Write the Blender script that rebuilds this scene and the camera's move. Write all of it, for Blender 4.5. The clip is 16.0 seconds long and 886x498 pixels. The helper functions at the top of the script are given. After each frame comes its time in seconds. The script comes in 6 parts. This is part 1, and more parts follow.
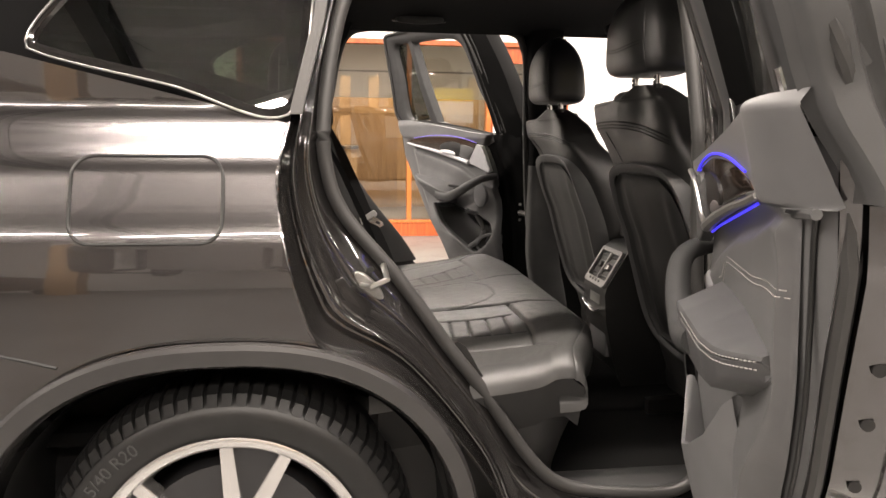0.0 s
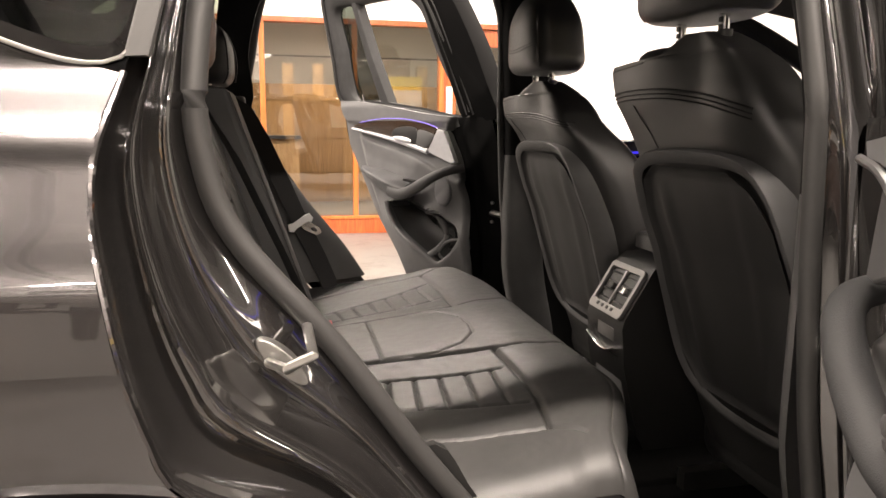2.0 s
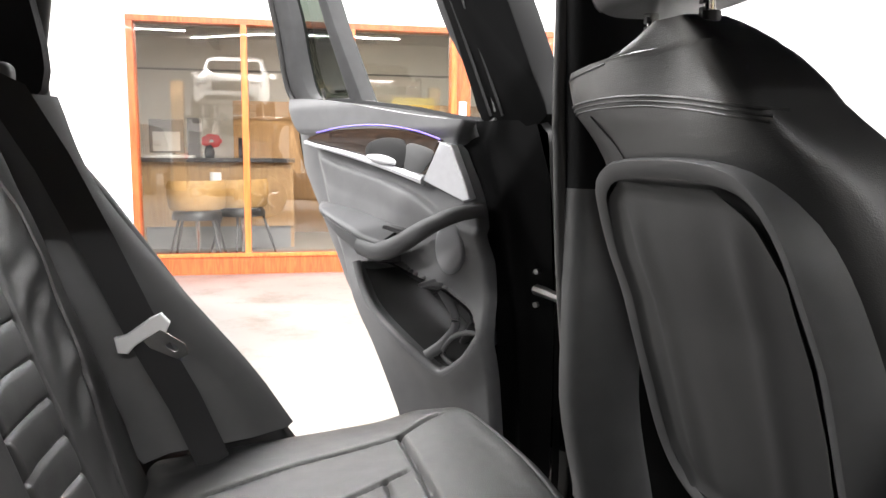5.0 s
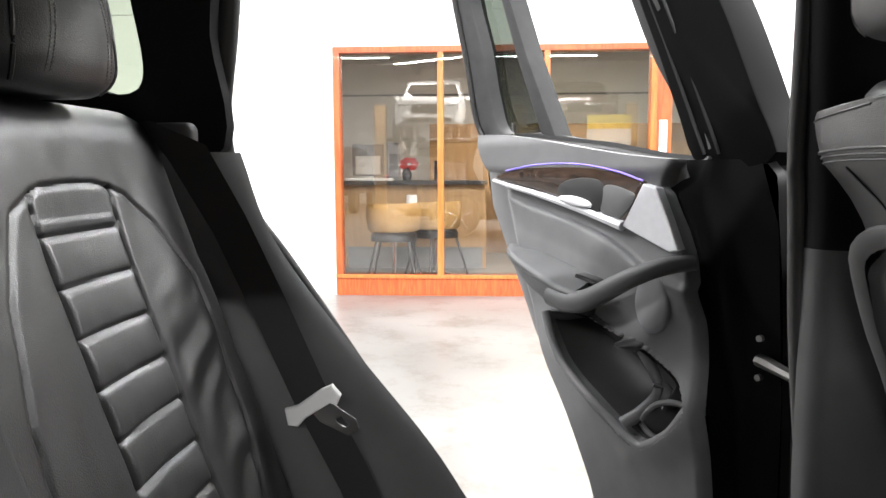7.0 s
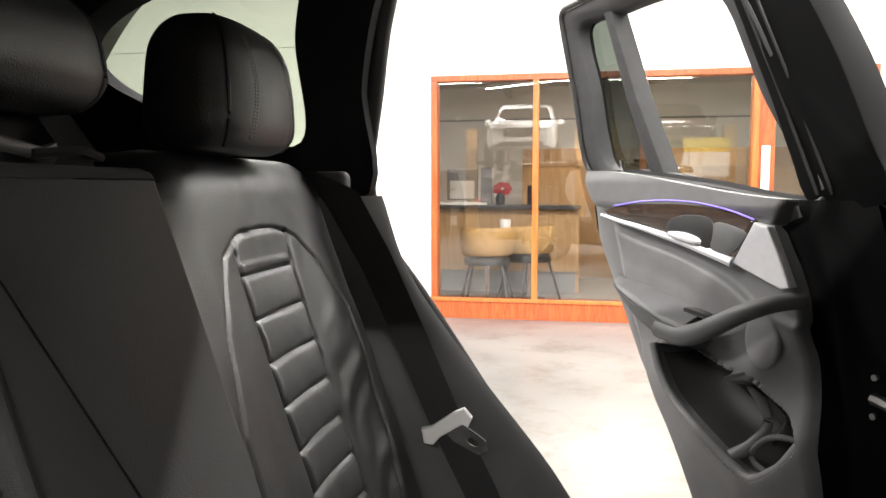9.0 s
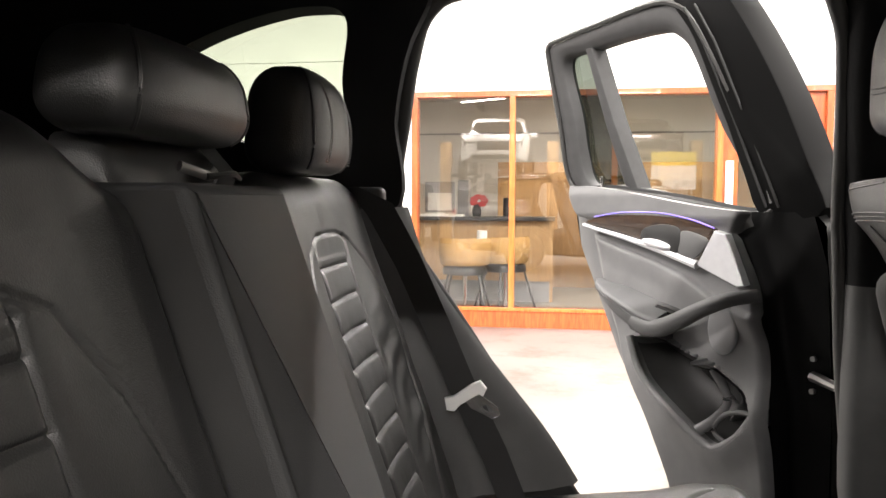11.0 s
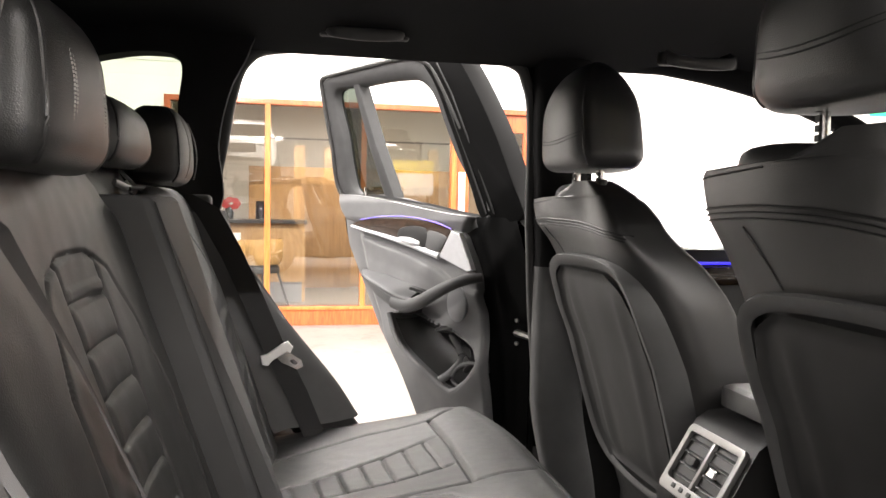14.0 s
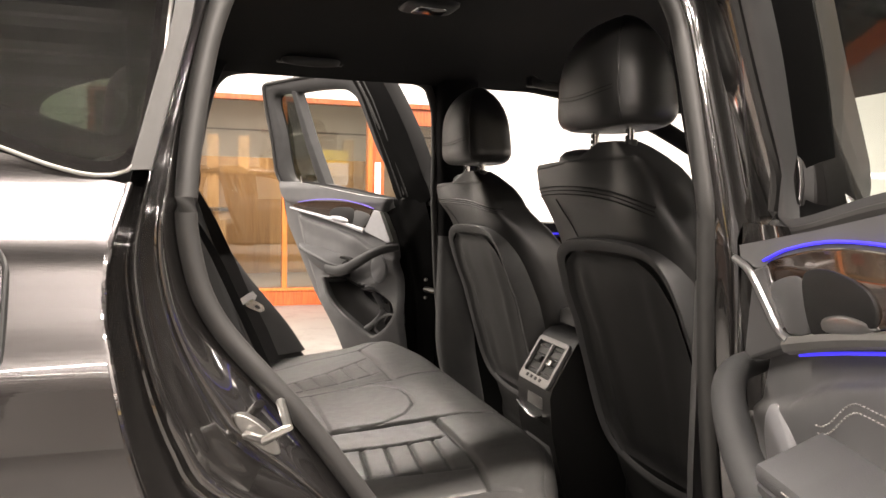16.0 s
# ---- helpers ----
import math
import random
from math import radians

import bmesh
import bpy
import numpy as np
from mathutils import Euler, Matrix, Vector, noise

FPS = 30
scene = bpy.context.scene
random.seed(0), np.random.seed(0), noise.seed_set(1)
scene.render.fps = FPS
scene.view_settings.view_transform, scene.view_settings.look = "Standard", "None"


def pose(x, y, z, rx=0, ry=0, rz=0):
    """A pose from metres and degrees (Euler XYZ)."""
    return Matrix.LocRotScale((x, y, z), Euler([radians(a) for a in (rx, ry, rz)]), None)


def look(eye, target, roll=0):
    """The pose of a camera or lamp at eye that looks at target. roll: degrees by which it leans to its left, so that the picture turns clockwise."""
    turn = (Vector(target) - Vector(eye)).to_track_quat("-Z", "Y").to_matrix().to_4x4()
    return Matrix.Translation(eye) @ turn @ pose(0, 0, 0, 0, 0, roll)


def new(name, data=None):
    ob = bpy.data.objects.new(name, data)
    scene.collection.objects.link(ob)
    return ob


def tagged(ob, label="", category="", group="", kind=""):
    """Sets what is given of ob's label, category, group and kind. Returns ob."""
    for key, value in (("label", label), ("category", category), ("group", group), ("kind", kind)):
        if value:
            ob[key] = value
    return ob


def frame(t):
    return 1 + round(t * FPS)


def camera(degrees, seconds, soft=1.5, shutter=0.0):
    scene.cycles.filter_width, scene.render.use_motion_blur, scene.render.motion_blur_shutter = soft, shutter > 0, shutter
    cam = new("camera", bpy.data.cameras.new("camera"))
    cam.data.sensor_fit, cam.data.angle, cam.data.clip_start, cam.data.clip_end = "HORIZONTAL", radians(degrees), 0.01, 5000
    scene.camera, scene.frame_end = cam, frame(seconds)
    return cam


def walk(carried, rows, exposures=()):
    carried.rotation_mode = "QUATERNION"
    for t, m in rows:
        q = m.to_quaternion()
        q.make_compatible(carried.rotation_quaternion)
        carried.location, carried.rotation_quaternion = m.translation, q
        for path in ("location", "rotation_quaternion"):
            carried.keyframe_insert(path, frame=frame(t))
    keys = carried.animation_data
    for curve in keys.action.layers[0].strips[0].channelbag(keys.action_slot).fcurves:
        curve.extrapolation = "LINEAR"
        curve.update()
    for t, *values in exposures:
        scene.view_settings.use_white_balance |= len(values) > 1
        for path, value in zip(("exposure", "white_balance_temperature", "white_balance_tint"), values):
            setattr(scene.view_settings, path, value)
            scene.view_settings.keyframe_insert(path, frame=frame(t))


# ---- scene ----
cam = camera(62.1, 16.0)
PATH = [
    (0, (-0.332, -0.075, 1.213), (-0.05, 1.881, 0.906), 0.6),
    (0.5, (-0.348, -0.016, 1.197), (-0.022, 1.929, 0.868), 0.6),
    (1, (-0.344, 0.14, 1.183), (0.057, 2.07, 0.845), 0.9),
    (1.5, (-0.291, 0.349, 1.184), (0.126, 2.276, 0.849), 0.7),
    (2, (-0.263, 0.565, 1.18), (0.156, 2.493, 0.852), 0.6),
    (2.5, (-0.229, 0.782, 1.183), (0.206, 2.709, 0.869), 0.8),
    (3, (-0.163, 0.996, 1.17), (0.309, 2.918, 0.881), 0.6),
    (5.5, (0.028, 1.826, 1.15), (0.327, 3.787, 0.892), 0.6),
    (6, (0.043, 1.872, 1.179), (0.148, 3.853, 0.928), 0.0),
    (6.5, (0.035, 1.885, 1.188), (0.014, 3.871, 0.952), 0.1),
    (7, (0.02, 1.878, 1.203), (-0.112, 3.861, 0.982), -0.2),
    (7.5, (-0.001, 1.87, 1.221), (-0.242, 3.844, 1.016), -0.1),
    (8, (-0.015, 1.847, 1.235), (-0.365, 3.807, 1.047), -0.1),
    (10.5, (-0.05, 1.604, 1.236), (-0.423, 3.565, 1.099), 0.1),
    (11, (-0.067, 1.523, 1.237), (-0.359, 3.497, 1.107), 0.2),
    (11.5, (-0.077, 1.426, 1.23), (-0.306, 3.409, 1.105), 0.3),
    (12, (-0.1, 1.351, 1.235), (-0.27, 3.34, 1.114), 0.4),
    (12.5, (-0.128, 1.267, 1.244), (-0.223, 3.261, 1.125), 0.6),
    (13, (-0.156, 1.193, 1.245), (-0.111, 3.189, 1.131), 0.7),
    (13.5, (-0.173, 1.133, 1.238), (0.055, 3.116, 1.125), 1.0),
    (14, (-0.175, 1.039, 1.243), (0.219, 2.997, 1.13), 1.1),
    (14.5, (-0.207, 0.9, 1.236), (0.282, 2.836, 1.12), 1.1),
    (15, (-0.246, 0.743, 1.229), (0.287, 2.667, 1.113), 1.0),
    (15.5, (-0.305, 0.583, 1.229), (0.278, 2.492, 1.106), 1.0),
    (16, (-0.338, 0.433, 1.222), (0.281, 2.33, 1.085), 1.1),
]
EXPOSURES = [(0.0, 0.95, 7200, 15), (3.0, 1.22, 7500, 17), (5.5, 1.62, 6100, 10), (8.0, 1.18, 6300, 10), (10.5, 1.42, 6700, 12), (12.5, 1.84, 6400, 11),
             (14.5, 1.60, 6800, 13), (16.0, 1.14, 7200, 15)]
walk(cam, [(t, look(eye, target, roll)) for t, eye, target, roll in PATH], EXPOSURES)

# ---------------------------------------------------------------- light
world = bpy.data.worlds.new("hall_air")
scene.world = world
world.use_nodes = True
world.node_tree.nodes["Background"].inputs[0].default_value = (0.9, 0.95, 1.0, 1)
world.node_tree.nodes["Background"].inputs[1].default_value = 0.055

HALL = dict(x0=-9.0, x1=9.5, y0=-9.0, y1=8.72, z=4.6)   # the workshop hall, inside faces
CY = 2.20                                               # centre line of the car


def strip_lamp(x, y, z, length, angle, watts):
    d = bpy.data.lights.new("strip_light_tube", "AREA")
    d.shape, d.size, d.size_y, d.energy, d.color = "RECTANGLE", length, 0.14, watts, (1.0, 0.965, 0.92)
    ob = new("strip_light_tube", d)
    ob.matrix_world = pose(x, y, z, 0, 0, angle)
    return ob


STRIPS = [(-7.6, -3.9, 0), (-4.4, -3.9, 0), (-1.75, -4.55, 32), (1.0, -3.95, 0), (6.2, -3.8, 0), (1.6, -1.6, 20), (-4.6, 1.6, 0), (4.8, 2.2, 0),
          (-3.2, 5.6, 0), (0.6, 5.8, 0), (4.4, 5.6, 0), (0.2, 1.0, 0)]
for sx, sy, sa in STRIPS:
    strip_lamp(sx, sy, 4.05, 3.4 if sa < 30 else 2.2, sa, 200 if sy > 5 else 90 if -2 < sy < -1 or sa > 30 else 110 if sx > 6 or sx < -4 and sy < -3 else 230)

# ---------------------------------------------------------------- materials


def material(name, base, rough=0.5, metal=0.0, coat=0.0, coat_ior=1.5, sheen=0.0, vary=0.12, scale=8.0, bump=0.0, bump_scale=300.0, spec=0.5, kind="noise", fine=0.0):
    m = bpy.data.materials.new(name)
    m.use_nodes = True
    nt = m.node_tree
    b = nt.nodes["Principled BSDF"]
    b.inputs["Roughness"].default_value = rough
    b.inputs["Metallic"].default_value = metal
    b.inputs["Coat Weight"].default_value = coat
    b.inputs["Coat Roughness"].default_value = 0.03
    b.inputs["Coat IOR"].default_value = coat_ior
    b.inputs["Sheen Weight"].default_value = sheen
    b.inputs["Specular IOR Level"].default_value = spec
    tc = nt.nodes.new("ShaderNodeTexCoord")
    n = nt.nodes.new("ShaderNodeTexNoise")
    n.inputs["Scale"].default_value, n.inputs["Detail"].default_value = scale, 6.0
    nt.links.new(tc.outputs["Object"], n.inputs["Vector"])
    ramp = nt.nodes.new("ShaderNodeValToRGB")
    ramp.color_ramp.elements[0].position, ramp.color_ramp.elements[1].position = 0.3, 0.7
    ramp.color_ramp.elements[0].color = tuple(c * (1 - vary) for c in base) + (1,)
    ramp.color_ramp.elements[1].color = tuple(min(1, c * (1 + vary)) for c in base) + (1,)
    nt.links.new(n.outputs["Fac"], ramp.inputs["Fac"])
    nt.links.new(ramp.outputs["Color"], b.inputs["Base Color"])
    mr = nt.nodes.new("ShaderNodeMapRange")
    mr.inputs["To Min"].default_value, mr.inputs["To Max"].default_value = max(0.02, rough - vary * 0.35), min(1, rough + vary * 0.35)
    nt.links.new(n.outputs["Fac"], mr.inputs["Value"])
    nt.links.new(mr.outputs["Result"], b.inputs["Roughness"])
    if bump:
        t = nt.nodes.new("ShaderNodeTexVoronoi" if kind == "voronoi" else "ShaderNodeTexNoise")
        t.inputs["Scale"].default_value = bump_scale
        nt.links.new(tc.outputs["Object"], t.inputs["Vector"])
        bp = nt.nodes.new("ShaderNodeBump")
        bp.inputs["Strength"].default_value, bp.inputs["Distance"].default_value = bump, 0.001
        nt.links.new(t.outputs["Distance" if kind == "voronoi" else "Fac"], bp.inputs["Height"])
        nt.links.new(bp.outputs["Normal"], b.inputs["Normal"])
    return m


def wood_material(name, light, dark, scale, stretch, rough, coat=0.3):
    m = material(name, light, rough, coat=coat)
    nt = m.node_tree
    b = nt.nodes["Principled BSDF"]
    tc = nt.nodes.new("ShaderNodeTexCoord")
    mp = nt.nodes.new("ShaderNodeMapping")
    mp.inputs["Scale"].default_value = stretch
    nt.links.new(tc.outputs["Object"], mp.inputs["Vector"])
    w = nt.nodes.new("ShaderNodeTexNoise")
    w.inputs["Scale"].default_value, w.inputs["Detail"].default_value, w.inputs["Distortion"].default_value = scale, 8, 1.2
    nt.links.new(mp.outputs["Vector"], w.inputs["Vector"])
    r = nt.nodes.new("ShaderNodeValToRGB")
    r.color_ramp.elements[0].position, r.color_ramp.elements[1].position = 0.35, 0.68
    r.color_ramp.elements[0].color, r.color_ramp.elements[1].color = (*dark, 1), (*light, 1)
    nt.links.new(w.outputs["Fac"], r.inputs["Fac"])
    nt.links.new(r.outputs["Color"], b.inputs["Base Color"])
    return m


def glass_material(name, tint, rough=0.0, mirror=0.06):
    """A thin pane: what lies behind shows through its tint, and the surface mirrors by its angle."""
    m = bpy.data.materials.new(name)
    m.use_nodes = True
    nt = m.node_tree
    nt.nodes.clear()
    out = nt.nodes.new("ShaderNodeOutputMaterial")
    tr = nt.nodes.new("ShaderNodeBsdfTransparent")
    tr.inputs[0].default_value = (*tint, 1)
    gl = nt.nodes.new("ShaderNodeBsdfGlossy")
    gl.inputs["Roughness"].default_value = rough
    lw = nt.nodes.new("ShaderNodeLayerWeight")
    lw.inputs["Blend"].default_value = 0.5
    pw = nt.nodes.new("ShaderNodeMath")
    pw.operation = "POWER"
    pw.inputs[1].default_value = 5.0
    nt.links.new(lw.outputs["Facing"], pw.inputs[0])
    fr = nt.nodes.new("ShaderNodeMath")
    fr.operation = "MULTIPLY_ADD"
    fr.inputs[1].default_value, fr.inputs[2].default_value = 1.0 - mirror, mirror
    nt.links.new(pw.outputs[0], fr.inputs[0])
    mix = nt.nodes.new("ShaderNodeMixShader")
    nt.links.new(fr.outputs[0], mix.inputs[0])
    nt.links.new(tr.outputs[0], mix.inputs[1])
    nt.links.new(gl.outputs[0], mix.inputs[2])
    nt.links.new(mix.outputs[0], out.inputs[0])
    return m


def glow_material(name, color, strength):
    m = bpy.data.materials.new(name)
    m.use_nodes = True
    b = m.node_tree.nodes["Principled BSDF"]
    b.inputs["Base Color"].default_value = (*color, 1)
    b.inputs["Emission Color"].default_value = (*color, 1)
    b.inputs["Emission Strength"].default_value = strength
    return m


M = {}
M["paint"] = material("dark_grey_metallic_paint", (0.080, 0.075, 0.076), 0.24, metal=0.92, spec=0.3, coat=1.0, coat_ior=1.75, vary=0.06, scale=900)
M["gloss"] = material("black_gloss_paint", (0.007, 0.0065, 0.0065), 0.06, coat=0.6, vary=0.03)
# Body paint blackened for the far side's shade; jambpaint is a darker near copy.
M["shadepaint"] = material("body_paint_shaded_black", (0.006, 0.0058, 0.0058), 0.42, spec=0.2, vary=0.05)
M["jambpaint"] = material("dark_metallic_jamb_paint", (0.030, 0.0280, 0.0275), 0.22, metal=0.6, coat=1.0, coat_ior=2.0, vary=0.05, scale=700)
M["clad"] = material("grey_arch_cladding", (0.028, 0.027, 0.027), 0.26, coat=0.6, vary=0.08)
M["leather"] = material("black_grained_leather", (0.0225, 0.0222, 0.022), 0.40, spec=0.85, vary=0.18, scale=14, bump=0.25, bump_scale=650, kind="voronoi")
M["cushion"] = material("black_seat_leather", (0.037, 0.0366, 0.036), 0.48, spec=0.5, vary=0.15, scale=10, bump=0.25, bump_scale=650, kind="voronoi")
M["trim"] = material("dark_grey_door_plastic", (0.125, 0.125, 0.127), 0.50, vary=0.08, scale=20, bump=0.2, bump_scale=900)
M["sidetrim"] = material("dark_grey_side_trim_plastic", (0.075, 0.075, 0.076), 0.5, spec=0.4, vary=0.08, scale=20, bump=0.2, bump_scale=900)
M["silverpaint"] = material("pale_silver_painted_trim", (0.56, 0.56, 0.58), 0.40, metal=0.25, vary=0.04, scale=60)
M["framegrey"] = material("dark_window_frame", (0.055, 0.055, 0.056), 0.6, spec=0.25, vary=0.08, scale=30)
M["plastic"] = material("black_moulded_plastic", (0.009, 0.009, 0.009), 0.5, vary=0.1, scale=20, bump=0.2, bump_scale=900)
# Near-black: shade on the far hinge side, also frame edge and glass run.
M["deepblack"] = material("matt_black_edge_and_shade", (0.0042, 0.0042, 0.0043), 0.55, spec=0.06, vary=0.1)
M["rubber"] = material("grey_black_rubber_seal", (0.036, 0.0352, 0.0345), 0.48, vary=0.1)
M["tyre"] = material("tyre_rubber", (0.011, 0.011, 0.011), 0.42, vary=0.2, scale=30, bump=0.2, bump_scale=400)
M["letter"] = material("worn_tyre_lettering", (0.05, 0.05, 0.05), 0.6, vary=0.2, scale=60)
M["cloth"] = material("black_headliner_cloth", (0.0115, 0.0115, 0.012), 0.95, vary=0.15, spec=0.2, bump=0.4, bump_scale=1500)
M["carpet"] = material("black_floor_carpet", (0.005, 0.005, 0.005), 0.98, spec=0.1, vary=0.3, scale=120, bump=0.8, bump_scale=700)
M["belt"] = material("black_belt_webbing", (0.017, 0.017, 0.018), 0.7, vary=0.1, bump=0.5, bump_scale=900)
M["chrome"] = material("satin_chrome", (0.72, 0.71, 0.70), 0.18, metal=1.0, vary=0.05)
M["satin"] = material("satin_silver_trim", (0.55, 0.55, 0.56), 0.34, metal=1.0, vary=0.05, scale=60)
M["vent_silver"] = material("satin_grey_vent_trim", (0.24, 0.235, 0.23), 0.38, metal=0.7, vary=0.06, scale=60)
M["steel"] = material("bare_steel", (0.55, 0.54, 0.52), 0.3, metal=1.0, vary=0.1)
M["strikersteel"] = material("dull_zinc_plate", (0.30, 0.295, 0.285), 0.38, metal=0.9, vary=0.15, scale=40)
M["alloy"] = material("machined_alloy", (0.75, 0.74, 0.73), 0.25, metal=0.9, vary=0.05)
M["darkalloy"] = material("dark_alloy", (0.03, 0.03, 0.032), 0.35, metal=0.4, coat=0.4, vary=0.1)
M["red"] = material("red_buckle_plastic", (0.60, 0.03, 0.03), 0.4, vary=0.05)
M["white"] = material("white_plaster", (0.82, 0.81, 0.79), 0.7, vary=0.03, scale=3, bump=0.15, bump_scale=60)
M["whiteplastic"] = material("white_plastic", (0.84, 0.84, 0.83), 0.4, vary=0.03)
M["grey"] = material("grey_panel", (0.25, 0.25, 0.26), 0.5, vary=0.1)
M["deck"] = material("ribbed_steel_deck", (0.24, 0.24, 0.235), 0.6, vary=0.15, scale=2)
M["beam"] = material("dark_painted_beam", (0.025, 0.025, 0.027), 0.5, vary=0.1)
M["frame"] = wood_material("red_varnished_timber", (0.50, 0.115, 0.030), (0.34, 0.062, 0.016), 5, (6, 6, 0.7), 0.32)
M["post"] = wood_material("orange_varnished_timber", (0.60, 0.185, 0.045), (0.44, 0.11, 0.025), 5, (8, 8, 0.7), 0.3)
M["veneer"] = wood_material("brown_wood_veneer", (0.50, 0.32, 0.155), (0.38, 0.225, 0.105), 4, (7, 7, 0.6), 0.42)
M["veneer2"] = wood_material("dark_brown_wood_veneer", (0.38, 0.235, 0.115), (0.28, 0.165, 0.078), 4, (7, 7, 0.6), 0.42)
M["blackwood"] = material("black_worktop", (0.03, 0.03, 0.032), 0.35, vary=0.1)
M["wicker"] = wood_material("plaited_straw", (0.62, 0.40, 0.16), (0.38, 0.21, 0.07), 26, (1, 1, 3), 0.6, coat=0.0)
M["grainwood"] = wood_material("dark_burl_trim", (0.055, 0.032, 0.020), (0.012, 0.008, 0.006), 9, (3, 3, 14), 0.08, coat=1.0)
M["bluedim"] = glow_material("faint_violet_light", (0.22, 0.16, 0.75), 0.14)
M["blue"] = glow_material("blue_ambient_light", (0.05, 0.04, 1.0), 0.55)
M["pocket"] = material("black_cloth_and_shaded_sides", (0.025, 0.025, 0.025), 0.62, spec=0.5, vary=0.15, scale=12, bump=0.2, bump_scale=900)
M["armleather"] = material("armrest_leather", (0.036, 0.0364, 0.037), 0.62, spec=0.3, vary=0.12, scale=10, bump=0.25, bump_scale=650, kind="voronoi")
M["doorpad"] = material("dark_grey_padded_door_leather", (0.075, 0.075, 0.077), 0.55, spec=0.35, vary=0.10, scale=12, bump=0.25, bump_scale=650, kind="voronoi")
M["thread"] = material("pale_grey_thread", (0.30, 0.29, 0.28), 0.7, vary=0.05)
M["pillar"] = material("dark_grey_pillar_plastic", (0.080, 0.080, 0.081), 0.5, vary=0.08, scale=20, bump=0.2, bump_scale=900)
M["pillarstrip"] = material("satin_grey_pillar_strip", (0.075, 0.073, 0.072), 0.5, spec=0.35, vary=0.05, scale=50)
M["dullchrome"] = material("dull_chrome_line", (0.42, 0.41, 0.40), 0.3, metal=1.0, vary=0.05)
M["green_sign"] = glow_material("green_exit_sign", (0.02, 0.45, 0.18), 0.8)
M["yellow"] = material("yellow_banner", (0.80, 0.55, 0.03), 0.6, vary=0.05)
M["glass"] = glass_material("clear_pane", (0.86, 0.86, 0.84), mirror=0.13)
M["doorglass"] = glass_material("clear_door_glass", (0.93, 0.97, 0.94), mirror=0.03)
M["tint"] = glass_material("dark_privacy_glass", (0.10, 0.12, 0.10), mirror=0.12)
M["green_glass"] = glass_material("green_tinted_glass", (0.33, 0.37, 0.30))
M["carwhite"] = material("white_car_paint", (0.78, 0.77, 0.74), 0.3, coat=1.0, vary=0.03)
M["cardark"] = material("dark_car_paint", (0.10, 0.06, 0.05), 0.3, metal=0.4, coat=1.0, vary=0.05)
M["lamp_body"] = material("white_lamp_housing", (0.8, 0.8, 0.8), 0.5, vary=0.03)


def concrete():
    m = material("polished_concrete", (0.158, 0.155, 0.150), 0.34, vary=0.22, scale=0.9, bump=0.1, bump_scale=40)
    nt = m.node_tree
    b = nt.nodes["Principled BSDF"]
    tc = nt.nodes.new("ShaderNodeTexCoord")
    n = nt.nodes.new("ShaderNodeTexNoise")
    n.inputs["Scale"].default_value, n.inputs["Detail"].default_value, n.inputs["Roughness"].default_value = 2.6, 12, 0.78
    nt.links.new(tc.outputs["Object"], n.inputs["Vector"])
    r = nt.nodes.new("ShaderNodeValToRGB")
    r.color_ramp.elements[0].position, r.color_ramp.elements[1].position = 0.36, 0.50
    r.color_ramp.elements[0].color, r.color_ramp.elements[1].color = (0.50, 0.45, 0.39, 1), (1, 1, 1, 1)
    nt.links.new(n.outputs["Fac"], r.inputs["Fac"])
    mx = nt.nodes.new("ShaderNodeMix")
    mx.data_type, mx.blend_type = "RGBA", "MULTIPLY"
    mx.inputs[0].default_value = 0.8
    src = b.inputs["Base Color"].links[0].from_socket
    nt.links.new(src, mx.inputs[6])
    nt.links.new(r.outputs["Color"], mx.inputs[7])
    nt.links.new(mx.outputs[2], b.inputs["Base Color"])
    return m


M["concrete"] = concrete()

# ---------------------------------------------------------------- shaping helpers


def part(name, geo, mat, parent=None, label="", smooth=True, bevel=0.0):
    """One mesh object from (points, faces), under a thing or a part."""
    me = bpy.data.meshes.new(name)
    me.from_pydata([tuple(v) for v in geo[0]], [], geo[1])
    bm = bmesh.new()
    bm.from_mesh(me)
    bmesh.ops.remove_doubles(bm, verts=bm.verts, dist=1e-5)
    bmesh.ops.recalc_face_normals(bm, faces=bm.faces)
    if bevel:
        edges = [e for e in bm.edges if len(e.link_faces) == 2 and e.calc_face_angle(0) > 0.6]
        bmesh.ops.bevel(bm, geom=edges, offset=bevel, segments=2, affect="EDGES", profile=0.6, clamp_overlap=True)
    bm.to_mesh(me)
    bm.free()
    me.materials.append(mat)
    if smooth:
        me.shade_smooth()
        me.set_sharp_from_angle(angle=radians(42))
    ob = new(name, me)
    if parent is not None:
        ob.parent = parent
        ob.matrix_parent_inverse = parent_world(parent).inverted()
    if label:
        ob["label"] = label
    return ob


def parent_world(ob):
    m = Matrix.Translation(ob.location) @ ob.rotation_euler.to_matrix().to_4x4()
    return m if ob.parent is None else parent_world(ob.parent) @ ob.matrix_parent_inverse @ m


def thing(name, at, label, category, group="", kind=""):
    ob = new(name)
    ob.empty_display_size = 0.1
    ob.location = at
    return tagged(ob, label, category, group, kind)


def join(*geos):
    vs, fs = [], []
    for v, f in geos:
        k = len(vs)
        vs += list(v)
        fs += [tuple(i + k for i in q) for q in f]
    return vs, fs


